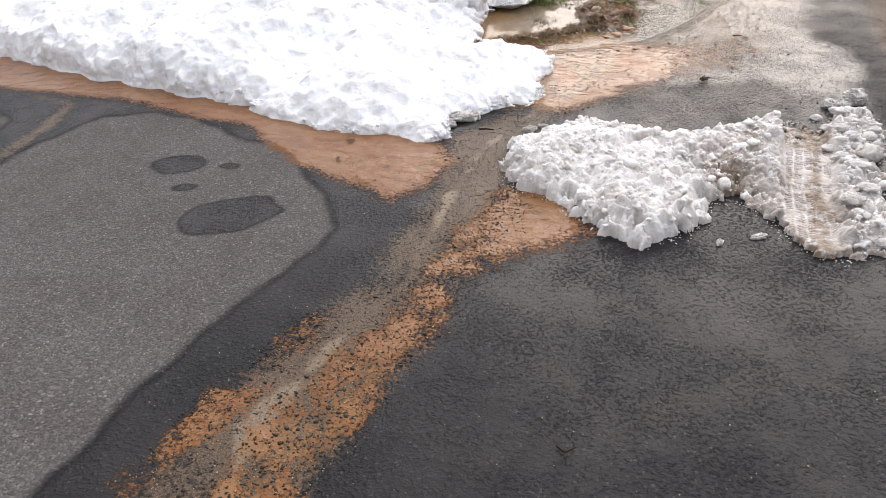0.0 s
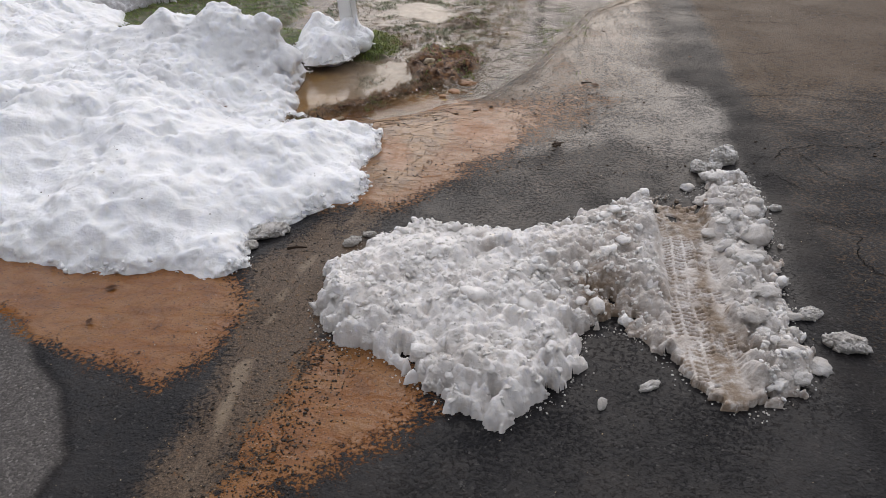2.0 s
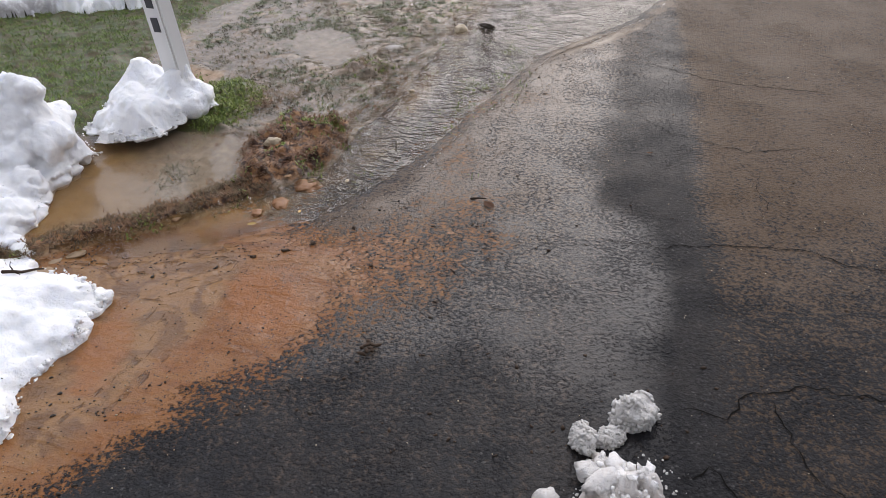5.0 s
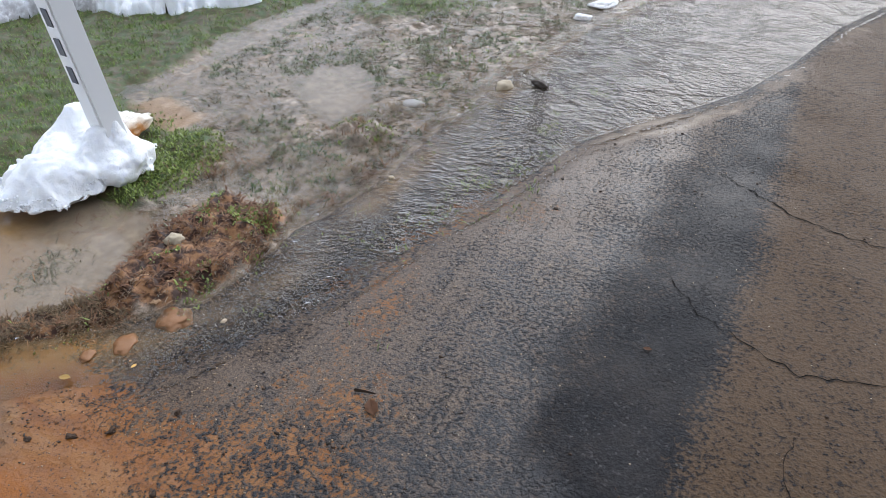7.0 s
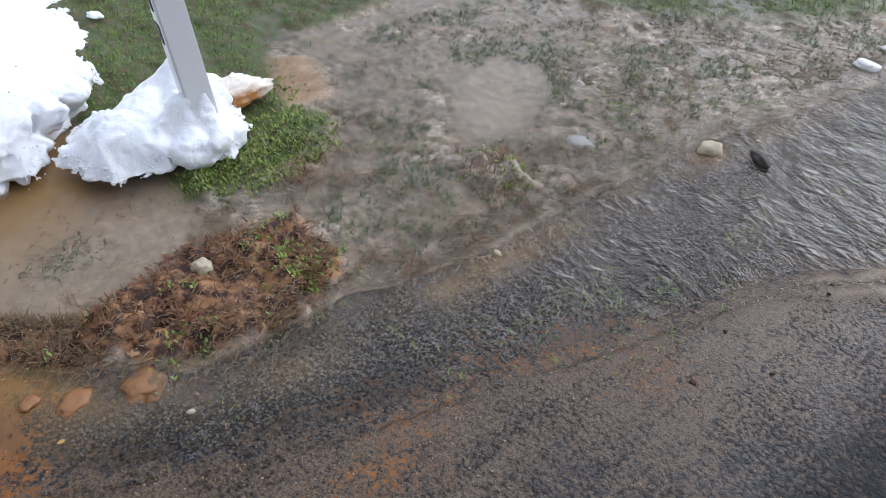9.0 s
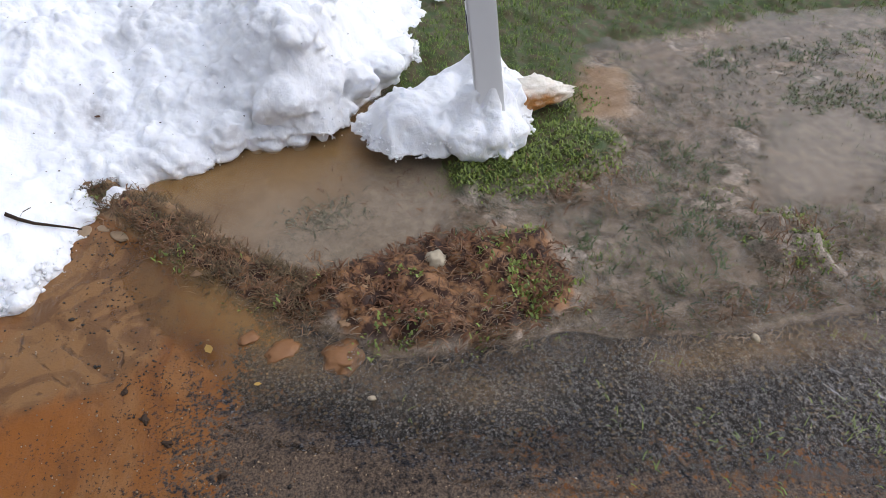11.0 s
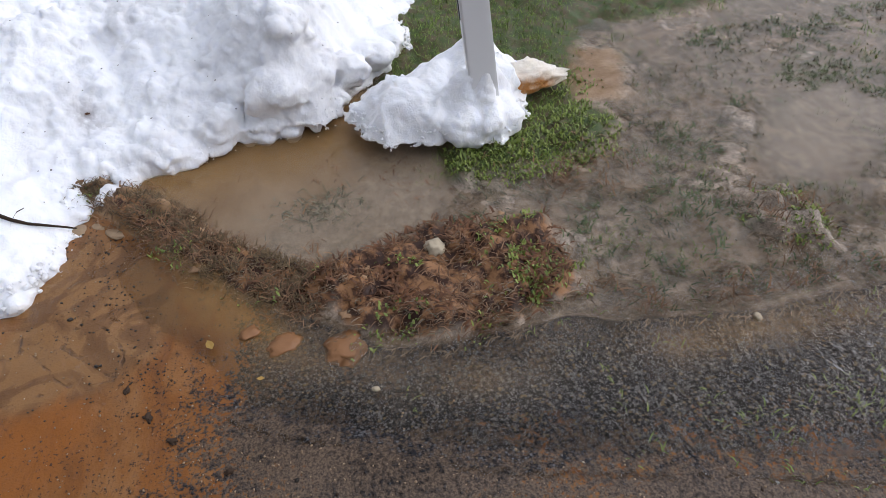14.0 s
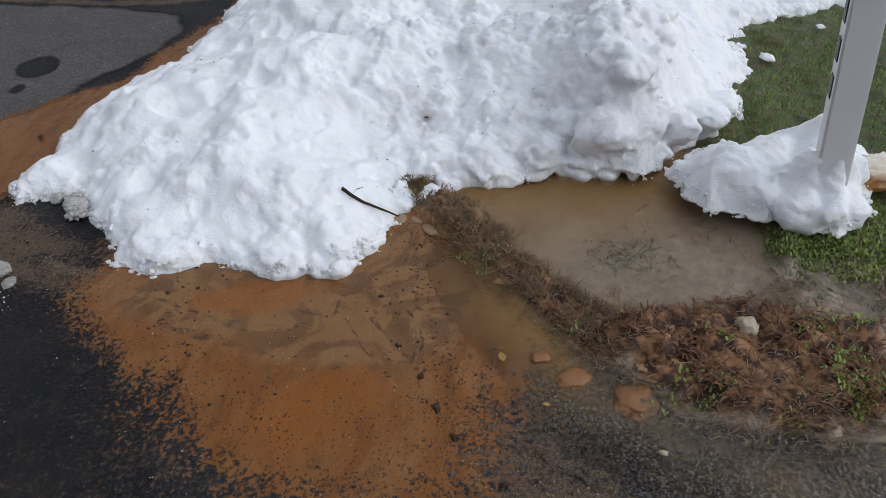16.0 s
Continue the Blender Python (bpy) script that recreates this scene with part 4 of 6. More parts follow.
def patch_dirt_shade(X, Y, d, z):
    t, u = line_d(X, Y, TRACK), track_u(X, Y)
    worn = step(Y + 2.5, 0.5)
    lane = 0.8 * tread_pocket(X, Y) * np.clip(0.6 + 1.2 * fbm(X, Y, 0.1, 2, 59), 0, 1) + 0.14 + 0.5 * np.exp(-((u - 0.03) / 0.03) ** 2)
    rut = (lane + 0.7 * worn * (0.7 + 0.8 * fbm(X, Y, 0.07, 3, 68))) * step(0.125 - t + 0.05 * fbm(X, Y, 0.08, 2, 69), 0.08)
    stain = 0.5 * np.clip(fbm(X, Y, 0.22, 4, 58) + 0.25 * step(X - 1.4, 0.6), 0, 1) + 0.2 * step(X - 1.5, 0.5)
    # low spots: wet thin snow, with crevice darkening put into the colour
    low_snow = 0.35 * np.clip(1 - z / 0.045, 0, 1) * np.clip(0.6 + fbm(X, Y, 0.06, 2, 57), 0, 1)
    return np.clip(rut + stain + low_snow + 0.55 * np.exp(-(((X - 1.62) / 0.08) ** 2 + ((Y + 3.05) / 0.13) ** 2))
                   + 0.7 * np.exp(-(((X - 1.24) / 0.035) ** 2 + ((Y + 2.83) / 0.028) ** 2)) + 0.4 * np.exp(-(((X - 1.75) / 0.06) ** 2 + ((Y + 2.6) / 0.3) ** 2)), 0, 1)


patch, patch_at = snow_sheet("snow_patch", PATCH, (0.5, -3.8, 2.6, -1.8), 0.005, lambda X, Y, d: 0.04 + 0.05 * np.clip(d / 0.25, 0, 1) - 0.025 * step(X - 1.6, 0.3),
                             MAT_SLUSH, 0.055, patch_shape, patch_dirt_shade, rim=0.045, warp=0.004, frayed=0.9, holes=patch_holes)
tagged(patch, "flattened patch of granular grey-white snow with a tyre track", "snow patch")


# ---- post ----
def part(name, bm, material, parent, label=""):
    me = bpy.data.meshes.new(name)
    bm.to_mesh(me)
    bm.free()
    me.materials.append(material)
    ob = new(name, me)
    ob.parent = parent
    if label:
        ob["label"] = label
    return ob


def box_bm(sx, sy, sz, at, bevel=0.0):
    bm = bmesh.new()
    bmesh.ops.create_cube(bm, size=1.0, matrix=Matrix.Translation(at) @ Matrix.Diagonal((sx, sy, sz, 1)))
    if bevel:
        bmesh.ops.bevel(bm, geom=bm.edges[:], offset=bevel, segments=2, affect="EDGES")
    return bm


post = tagged(new("mailbox_post"), "white painted square wooden post with black bars standing in snow", "post")
post.matrix_world = pose(0.045, 0.062, 0, 6, 0, -9)
shaft = part("shaft", box_bm(0.1, 0.1, 1.45, (0, 0, 0.675), 0.007), MAT_POST, post)
for zc in (0.75, 0.63, 0.51):
    part("digit_bar", box_bm(0.042, 0.004, 0.072, (0.0, -0.0515, zc), 0.001), MAT_BLACK, shaft, "black painted bar")

# ---- loose materials ----
MAT_GRASS = plain_material("grass_blades", (0.026, 0.056, 0.012), (0.27, 0.37, 0.085), 0.7, 30, 0)
MAT_GRASS_OLD = plain_material("drowned_grass", (0.018, 0.024, 0.014), (0.2, 0.185, 0.125), 0.6, 30, 0)
MAT_SEDGE = plain_material("wet_dead_grass", (0.016, 0.012, 0.007), (0.2, 0.135, 0.07), 0.6, 30, 0)
MAT_TURF = plain_material("flooded_turf", (0.012, 0.026, 0.012), (0.15, 0.19, 0.085), 0.6, 30, 0)
MAT_STRAW = plain_material("dead_grass", (0.028, 0.014, 0.008), (0.31, 0.175, 0.095), 0.65, 30, 0)
MAT_LITTER = plain_material("leaf_litter", (0.028, 0.013, 0.008), (0.21, 0.095, 0.045), 0.6, 30, 0.2)
MAT_STONE_DARK = plain_material("dark_grit", (0.012, 0.01, 0.008), (0.055, 0.044, 0.034), 0.6, 60, 0.3)
MAT_STONE_PALE = plain_material("pale_stone", (0.26, 0.2, 0.13), (0.5, 0.42, 0.3), 0.6, 50, 0.4)
MAT_STONE_WARM = plain_material("warm_grit", (0.13, 0.08, 0.045), (0.34, 0.23, 0.13), 0.5, 60, 0.3)
MAT_CLAY = plain_material("orange_clay", (0.12, 0.048, 0.014), (0.27, 0.12, 0.042), 0.5, 25, 0.5, 0.006)
MAT_WOOD = plain_material("wet_bark", (0.014, 0.009, 0.006), (0.06, 0.036, 0.022), 0.75, 50, 0.5)
MAT_LEAF = plain_material("yellow_leaf", (0.45, 0.28, 0.06), (0.6, 0.4, 0.12), 0.5, 40, 0.2)
MAT_STAIN = snow_material("stained_snow", (0.8, 0.74, 0.64), (0.45, 0.2, 0.06), 0.2, 130)
MAT_CRACK = plain_material("crack_shadow", (0.003, 0.003, 0.003), (0.009, 0.008, 0.007), 0.9, 40, 0)
MAT_CRACK.node_tree.nodes["Principled BSDF"].inputs["Specular IOR Level"].default_value = 0.05

rng = np.random.default_rng(7)


def ico(subdiv):
    bm = bmesh.new()
    bmesh.ops.create_icosphere(bm, subdivisions=subdiv, radius=1.0)
    v = np.array([p.co[:] for p in bm.verts])
    f = np.array([[p.index for p in q.verts] for q in bm.faces])
    bm.free()
    return v, f


ICO = {1: ico(1), 2: ico(2), 3: ico(3), 4: ico(4)}


def tri_mesh(name, co, tris, material, smooth=True):
    me = bpy.data.meshes.new(name)
    me.vertices.add(len(co))
    me.vertices.foreach_set("co", np.ascontiguousarray(co, np.float32).ravel())
    me.loops.add(tris.size)
    me.loops.foreach_set("vertex_index", np.ascontiguousarray(tris, np.int32).ravel())
    me.polygons.add(len(tris))
    me.polygons.foreach_set("loop_start", np.arange(0, tris.size, 3, dtype=np.int32))
    me.polygons.foreach_set("use_smooth", np.full(len(tris), smooth))
    me.update(calc_edges=True)
    me.materials.append(material)
    return me


def crumbs(name, x, y, z, size, material, flat=0.7, level=1, jitter=0.22, smooth=True):
    """Many small rough lumps in one mesh."""
    v, f = ICO[level]
    n = len(x)
    turn = rng.uniform(0, 2 * np.pi, n)
    s = np.stack([rng.uniform(0.7, 1.3, n), rng.uniform(0.6, 1.1, n), flat * rng.uniform(0.7, 1.2, n)], 1) * size[:, None]
    p = v[None] * (1 + jitter * rng.uniform(-1, 1, (n, len(v), 1))) * s[:, None]
    c, q = np.cos(turn)[:, None], np.sin(turn)[:, None]
    px, py = p[..., 0] * c - p[..., 1] * q, p[..., 0] * q + p[..., 1] * c
    co = np.stack([px + x[:, None], py + y[:, None], p[..., 2] + z[:, None]], -1).reshape(-1, 3)
    tris = (f[None] + (np.arange(n) * len(v))[:, None, None]).reshape(-1, 3)
    return tri_mesh(name, co, tris, material, smooth)


def clumps(name, x, y, z, size, material, flat=0.85, level=3, rough=0.22):
    """Many rounded, uneven lumps of snow in one mesh."""
    v, f = ICO[level]
    n = len(x)
    k = np.ones((n, len(v)))
    for freq, amp in ((2.2, 1.0), (4.1, 0.7), (7.5, 0.45)):
        w = rng.normal(0, freq, (n, 3))
        k += rough * amp * np.sin(w @ v.T + rng.uniform(0, 6.28, (n, 1)))
    turn = rng.uniform(0, 2 * np.pi, n)
    s = np.stack([rng.uniform(0.8, 1.35, n), rng.uniform(0.7, 1.1, n), flat * rng.uniform(0.75, 1.15, n)], 1) * size[:, None]
    p = v[None] * k[..., None] * s[:, None]
    c, q = np.cos(turn)[:, None], np.sin(turn)[:, None]
    px, py = p[..., 0] * c - p[..., 1] * q, p[..., 0] * q + p[..., 1] * c
    co = np.stack([px + x[:, None], py + y[:, None], p[..., 2] + z[:, None]], -1).reshape(-1, 3)
    tris = (f[None] + (np.arange(n) * len(v))[:, None, None]).reshape(-1, 3)
    return tri_mesh(name, co, tris, material)


def blades(name, x, y, z, length, width, lean, material, curl=0.5, turn=None):
    """Many bent, pointed blades in one mesh."""
    n = len(x)
    a = rng.uniform(0, 2 * np.pi, n) if turn is None else turn
    dx, dy = np.cos(a), np.sin(a)
    up, out = np.cos(lean), np.sin(lean)
    wx, wy = -dy * width / 2, dx * width / 2
    o2 = np.clip(lean + curl, 0, 1.75)
    mx, my, mz = x + dx * out * length * 0.55, y + dy * out * length * 0.55, z + up * length * 0.55
    tx, ty = mx + dx * np.sin(o2) * length * 0.45, my + dy * np.sin(o2) * length * 0.45
    tz = np.maximum(mz + np.cos(o2) * length * 0.45, z - 0.004)
    co = np.stack([np.stack([x - wx, y - wy, z - 0.006], -1), np.stack([x + wx, y + wy, z - 0.006], -1),
                   np.stack([mx - wx * 0.8, my - wy * 0.8, mz], -1), np.stack([mx + wx * 0.8, my + wy * 0.8, mz], -1),
                   np.stack([tx, ty, tz], -1)], 1).reshape(-1, 3)
    t = np.array([[0, 1, 3], [0, 3, 2], [2, 3, 4]])
    tris = (t[None] + (np.arange(n) * 5)[:, None, None]).reshape(-1, 3)
    return tri_mesh(name, co, tris, material)


def scatter(n, box, weight):
    """About n places in a box, kept where a random number falls under the weight."""
    x, y = rng.uniform(box[0], box[2], n), rng.uniform(box[1], box[3], n)
    g = ground_fields(x, y)
    k = rng.uniform(0, 1, n) < weight(x, y, g)
    return x[k], y[k], {key: val[k] for key, val in g.items()}


def stuff(name, me, label, category):
    return tagged(new(name, me), label, category, kind="stuff")


# ---- lawn and drowned verge ----
def snow_free(x, y):
    return (poly_d(x, y, BANK) < 0.02) & (poly_d(x, y, MOUND) < 0.0) & (poly_d(x, y, FAR_SNOW) < 0.0)


x, y, g = scatter(230000, (-3.2, -0.5, 1.8, 5.2), lambda x, y, g: np.clip(g["lawn"] * 1.25 - 0.4 + 1.3 * fbm(x, y, 0.22, 3, 81) + 0.9 * fbm(x, y, 0.07, 2, 80), 0, 1) * snow_free(x, y) * (1 - g["silt"]))
stuff("grass", blades("grass", x, y, g["z"], rng.uniform(0.012, 0.036, len(x)), rng.uniform(0.0018, 0.0038, len(x)),
                      rng.uniform(0.3, 1.4, len(x)), MAT_GRASS), "short wet green lawn grass beside the snow", "grass")
x, y, g = scatter(95000, (-0.5, -1.3, 2.2, 5.0), lambda x, y, g: (g["verge"] > 0.7) * (1 - g["lawn"]) * (g["puddle"] < 0.12) * (1 - g["silt"]) * (1 - g["dirt"]) * (1 - 0.8 * g["berm"])
                  * np.clip(-0.02 + 1.1 * fbm(x, y, 0.3, 3, 82) + 2.2 * fbm(x, y, 0.04, 2, 83), 0, 1) * (poly_d(x, y, POND) < -0.02) * snow_free(x, y))
flow_turn = rng.normal(-1.6, 0.8, len(x))
stuff("drowned_grass", blades("drowned_grass", x, y, np.maximum(g["z"], -0.003), rng.uniform(0.012, 0.034, len(x)), rng.uniform(0.0026, 0.0055, len(x)),
                              rng.uniform(0.9, 1.5, len(x)), MAT_GRASS_OLD, turn=flow_turn), "flattened drowned grass in muddy water", "grass")
x, y, g = scatter(120000, (-0.5, -0.2, 2.2, 5.0), lambda x, y, g: (g["verge"] > 0.7) * (1 - g["lawn"]) * (g["puddle"] < 0.12) * (1 - g["silt"]) * (1 - g["dirt"])
                  * np.clip(-0.3 + 0.35 * step(y - 1.0 - 0.6 * x, 1.2) + 2.0 * fbm(x, y, 0.2, 3, 89) + 1.6 * fbm(x, y, 0.045, 2, 90), 0, 1) * (poly_d(x, y, POND) < -0.01) * snow_free(x, y))
stuff("grass", blades("grass", x, y, np.maximum(g["z"], -0.004), rng.uniform(0.014, 0.034, len(x)), rng.uniform(0.003, 0.0065, len(x)), rng.uniform(0.9, 1.5, len(x)), MAT_TURF),
      "broken islands of short green grass in the flooded verge", "grass")
x, y, g = scatter(90000, (-0.5, -1.5, 1.3, 2.2), lambda x, y, g: np.clip(np.maximum.reduce([0.22 * g["dirt"], 1.2 * g["berm"], 0.9 * g["tuft"], 0.7 * np.exp(-((x - 0.37) / 0.12) ** 2 - ((y - 0.26) / 0.2) ** 2),
                  (0.8 - 0.35 * step(y - 0.1, 0.4)) * np.exp(-(poly_d(x, y, VERGE) / 0.14) ** 2) * (poly_d(x, y, VERGE) > 0.02) * (y > -1.2) * (fbm(x, y, 0.2, 2, 84) > -0.1)]) * (0.5 + 1.6 * fbm(x, y, 0.1, 3, 85)), 0, 1) * snow_free(x, y))
stuff("straw", blades("straw", x, y, np.maximum(g["z"], -0.002) + rng.uniform(0, 0.01, len(x)), rng.uniform(0.02, 0.055, len(x)), rng.uniform(0.0022, 0.0048, len(x)),
                      rng.uniform(0.9, 1.55, len(x)), MAT_STRAW, 0.45), "matted dead brown grass on a muddy ridge", "straw")
x, y, g = scatter(36000, (-0.15, -1.5, 0.85, -0.55), lambda x, y, g: np.clip(g["berm"] ** 2 * (0.5 + 1.6 * fbm(x, y, 0.07, 3, 93)), 0, 1) * (poly_d(x, y, BANK) < -0.01))
stuff("straw", blades("straw", x, y, np.maximum(g["z"], -0.002) + rng.uniform(0, 0.012, len(x)), rng.uniform(0.015, 0.036, len(x)), rng.uniform(0.002, 0.0045, len(x)),
                      rng.uniform(0.95, 1.55, len(x)), MAT_SEDGE, 0.45), "dark wet dead grass along the low rim of the puddle", "straw")
MAT_MUD = plain_material("tan_mud", (0.07, 0.036, 0.018), (0.36, 0.22, 0.12), 0.6, 60, 0.6, 0.006)
x, y, g = scatter(1500, (-0.1, -1.45, 1.15, 1.1), lambda x, y, g: np.clip(np.maximum.reduce([0.9 * g["dirt"], 0.6 * g["berm"], 0.8 * g["tuft"]]) * (0.45 + 1.2 * fbm(x, y, 0.15, 2, 121)), 0, 1) * snow_free(x, y))
size = 0.004 + 0.012 * rng.uniform(0, 1, len(x)) ** 2.5
stuff("mud", clumps("mud", x, y, g["z"] + 0.15 * size, size, MAT_MUD, 0.32, 2, 0.5), "tan crumbs and lumps of mud on the ridge", "mud")
x, y, g = scatter(16000, (0.3, -1.2, 1.2, 0.3), lambda x, y, g: np.clip(np.maximum(g["dirt"], 0.6 * g["berm"]) * (0.1 + 1.5 * fbm(x, y, 0.16, 2, 86)), 0, 1))
stuff("leaf_litter", blades("leaf_litter", x, y, g["z"] + rng.uniform(0.002, 0.016, len(x)), rng.uniform(0.015, 0.038, len(x)), rng.uniform(0.004, 0.01, len(x)),
                            rng.uniform(1.35, 1.6, len(x)), MAT_LITTER, 0.15), "red-brown leaf litter on the muddy ridge", "leaves")
x, y, g = scatter(12000, (0.0, -1.3, 1.1, 1.1), lambda x, y, g: np.clip(np.maximum.reduce([0.35 * g["dirt"] * (np.hypot((x - 0.87) / 0.13, (y - 0.0) / 0.1) < 1),
                  0.25 * (fbm(x, y, 0.12, 2, 87) > 0.45) * np.maximum(g["berm"], 0.6 * g["dirt"]), 0.5 * g["tuft"] * (fbm(x, y, 0.1, 2, 88) > 0.1)]), 0, 1) * snow_free(x, y))
stuff("grass", blades("grass", x, y, g["z"], rng.uniform(0.012, 0.03, len(x)), rng.uniform(0.002, 0.004, len(x)), rng.uniform(0.5, 1.4, len(x)), MAT_GRASS),
      "green grass sprouting from the muddy ridge", "grass")

MAT_MOSS = plain_material("clover_leaves", (0.035, 0.07, 0.009), (0.27, 0.33, 0.055), 0.5, 30, 0)
MAT_COMBED = plain_material("combed_straw", (0.04, 0.029, 0.02), (0.3, 0.22, 0.15), 0.8, 30, 0)
x, y, g = scatter(60000, (-0.35, -1.45, 1.1, 1.15), lambda x, y, g: np.clip(np.maximum.reduce([1.6 - 1.4 * np.hypot((x - 0.2) / 0.22, (y - 0.16) / 0.34),
                  0.9 * np.maximum(g["dirt"] * (np.hypot((x - 0.84) / 0.13, (y + 0.02) / 0.1) < 1), 0.4 * g["berm"] * (fbm(x, y, 0.13, 2, 102) > 0.4)),
                  0.6 * g["tuft"] * (fbm(x, y, 0.07, 2, 103) > 0.25)]) + 0.8 * fbm(x, y, 0.09, 3, 104) - 0.22 * np.maximum(g["dirt"], g["berm"]), 0, 1) * snow_free(x, y) * (g["puddle"] < 0.5) * np.clip(4 * np.maximum.reduce([g["lawn"], g["dirt"], g["berm"], g["tuft"]]), 0, 1))
stuff("clover", blades("clover", x, y, np.maximum(g["z"], 0) + rng.uniform(0.002, 0.012, len(x)), rng.uniform(0.008, 0.017, len(x)), rng.uniform(0.005, 0.009, len(x)),
                       rng.uniform(0.6, 1.5, len(x)), MAT_MOSS, 0.4), "low green clover and moss on muddy ground", "clover")
x, y, g = scatter(90000, (0.0, -0.9, 2.2, 4.0), lambda x, y, g: (g["verge"] > 0.12) * (1 - g["lawn"]) * (g["puddle"] < 0.12) * snow_free(x, y)
                  * np.clip(1.0 * np.exp(-(poly_d(x, y, VERGE) / 0.2) ** 2) - 0.25 + 1.2 * fbm(x, y, 0.22, 3, 105) + 1.0 * fbm(x, y, 0.06, 2, 107), 0, 1) * (np.hypot((x - 0.35) / 0.3, (y - 1.1) / 0.25) > 0.9))
stuff("combed_straw", blades("combed_straw", x, y, np.maximum(g["z"], 0) + rng.uniform(-0.004, 0.005, len(x)), rng.uniform(0.015, 0.045, len(x)), rng.uniform(0.002, 0.004, len(x)),
                             rng.uniform(1.3, 1.6, len(x)), MAT_COMBED, 0.12, turn=rng.normal(-1.0, 0.45, len(x))), "long dead grass combed flat by the running water", "straw")
x, y, g = scatter(700, (-0.2, -1.2, 0.6, -0.1), lambda x, y, g: (g["puddle"] > 0.4) * np.clip(0.2 + 1.5 * fbm(x, y, 0.2, 2, 106) + 0.6 * (x - 0.1), 0, 1))
stuff("debris", blades("debris", x, y, np.full(len(x), -0.003), rng.uniform(0.008, 0.035, len(x)), rng.uniform(0.0025, 0.006, len(x)), rng.uniform(1.3, 1.6, len(x)), MAT_LITTER, 0.1),
      "dark bits of leaf and stalk afloat on the puddle", "debris")

x, y = rng.normal(0.31, 0.05, 260), rng.normal(-0.62, 0.07, 260)
stuff("pond_weed", blades("pond_weed", x, y, np.full(260, -0.006), rng.uniform(0.015, 0.045, 260), rng.uniform(0.003, 0.007, 260), rng.uniform(0.9, 1.5, 260), MAT_GRASS_OLD),
      "dark drowned weeds reaching the surface of the puddle", "weeds")

# ---- grit on the drive ----
x, y, g = scatter(150000, (-0.1, -6.2, 2.3, 2.4), lambda x, y, g: (1 - g["verge"]) * snow_free(x, y) * (poly_d(x, y, PATCH) < 0)
                  * np.clip(0.55 * g["grit"] + 0.18 * g["strip"] + 0.34 * g["fan"] * (1 - 0.75 * g["deep"]) * np.clip(0.35 + 1.2 * fbm(x, y, 0.25, 3, 91), 0, 1), 0, 1))
size = rng.uniform(0.0016, 0.0045, len(x)) * (1 + 0.8 * (rng.uniform(0, 1, len(x)) > 0.93))
stuff("gravel", crumbs("gravel", x, y, g["z"] + size * 0.2, size, MAT_STONE_DARK, 0.45, 1, 0.4), "dark wet grit lying in the orange silt", "gravel")
x, y, g = scatter(70000, (-0.1, -6.2, 2.6, 2.6), lambda x, y, g: (1 - g["verge"]) * snow_free(x, y) * (poly_d(x, y, PATCH) < 0)
                  * np.clip(0.35 * g["grit"] + 0.2 * g["strip"] + 0.05 * g["fan"] + 0.35 * g["gravel"], 0, 1))
size = rng.uniform(0.0014, 0.0038, len(x))
stuff("gravel", crumbs("gravel", x, y, g["z"] + size * 0.2, size, MAT_STONE_WARM, 0.7), "tan wet grit along the edge of the stream", "gravel")
x, y, g = scatter(1500, (-2.5, -6.0, 3.6, 2.4), lambda x, y, g: (1 - g["verge"]) * snow_free(x, y) * (poly_d(x, y, PATCH) < 0))
size = rng.uniform(0.0012, 0.0032, len(x))
stuff("gravel", crumbs("gravel", x, y, g["z"] + size * 0.4, size, MAT_STONE_PALE, 0.6), "scattered pale grit on wet asphalt", "gravel")

x, y, g = scatter(2600, (0.9, -2.2, 3.2, 2.4), lambda x, y, g: (1 - g["verge"]) * snow_free(x, y) * (poly_d(x, y, PATCH) < -0.02) * np.clip(0.25 + 1.2 * fbm(x, y, 0.4, 3, 92), 0, 1) * (poly_d(x, y, STREAM) < 0.0) * (poly_d(x, y, POOL) < 0.0))
size = 0.0025 + 0.006 * rng.uniform(0, 1, len(x)) ** 3
stuff("bark_crumb", crumbs("bark_crumb", x, y, g["z"] + size * 0.2, size, MAT_WOOD, 0.35, 1, 0.6), "small dark crumbs of bark and leaf on wet asphalt", "debris")

# ---- crumbs and clods of snow ----
def rim_places(outline, n, spread, shift=0.0):
    pts = np.array(outline)
    nxt = np.roll(pts, -1, 0)
    seg = np.hypot(*(nxt - pts).T)
    k = rng.choice(len(pts), n, p=seg / seg.sum())
    t = rng.uniform(0, 1, n)[:, None]
    p = pts[k] * (1 - t) + nxt[k] * t + rng.normal(0, spread, (n, 2))
    return p[:, 0], p[:, 1]


def child(ob, parent, label=""):
    ob.parent = parent
    if label:
        ob["label"] = label
    return ob


x, y = rng.uniform(0.55, 2.5, 15000), rng.uniform(-3.75, -1.9, 15000)
z, d = patch_at(x, y)
k = (d > 0.0) & (line_d(x, y, TRACK) > 0.12) & (rng.uniform(0, 1, 15000) < np.clip(0.45 + 0.8 * fbm(x, y, 0.2, 2, 95) - 0.5 * (np.hypot(x - 0.95, y + 2.75) < 0.25), 0, 1))
size = rng.uniform(0.0025, 0.007, 15000) * (1 + 0.8 * (rng.uniform(0, 1, 15000) > 0.9))
tagged(child(new("snow_grain", crumbs("snow_grain", x[k], y[k], z[k] - 0.1 * size[k], size[k], MAT_SLUSH, 0.8, 1, 0.4, False)), patch, "loose icy snow crumbs"), kind="stuff")
n = 6500
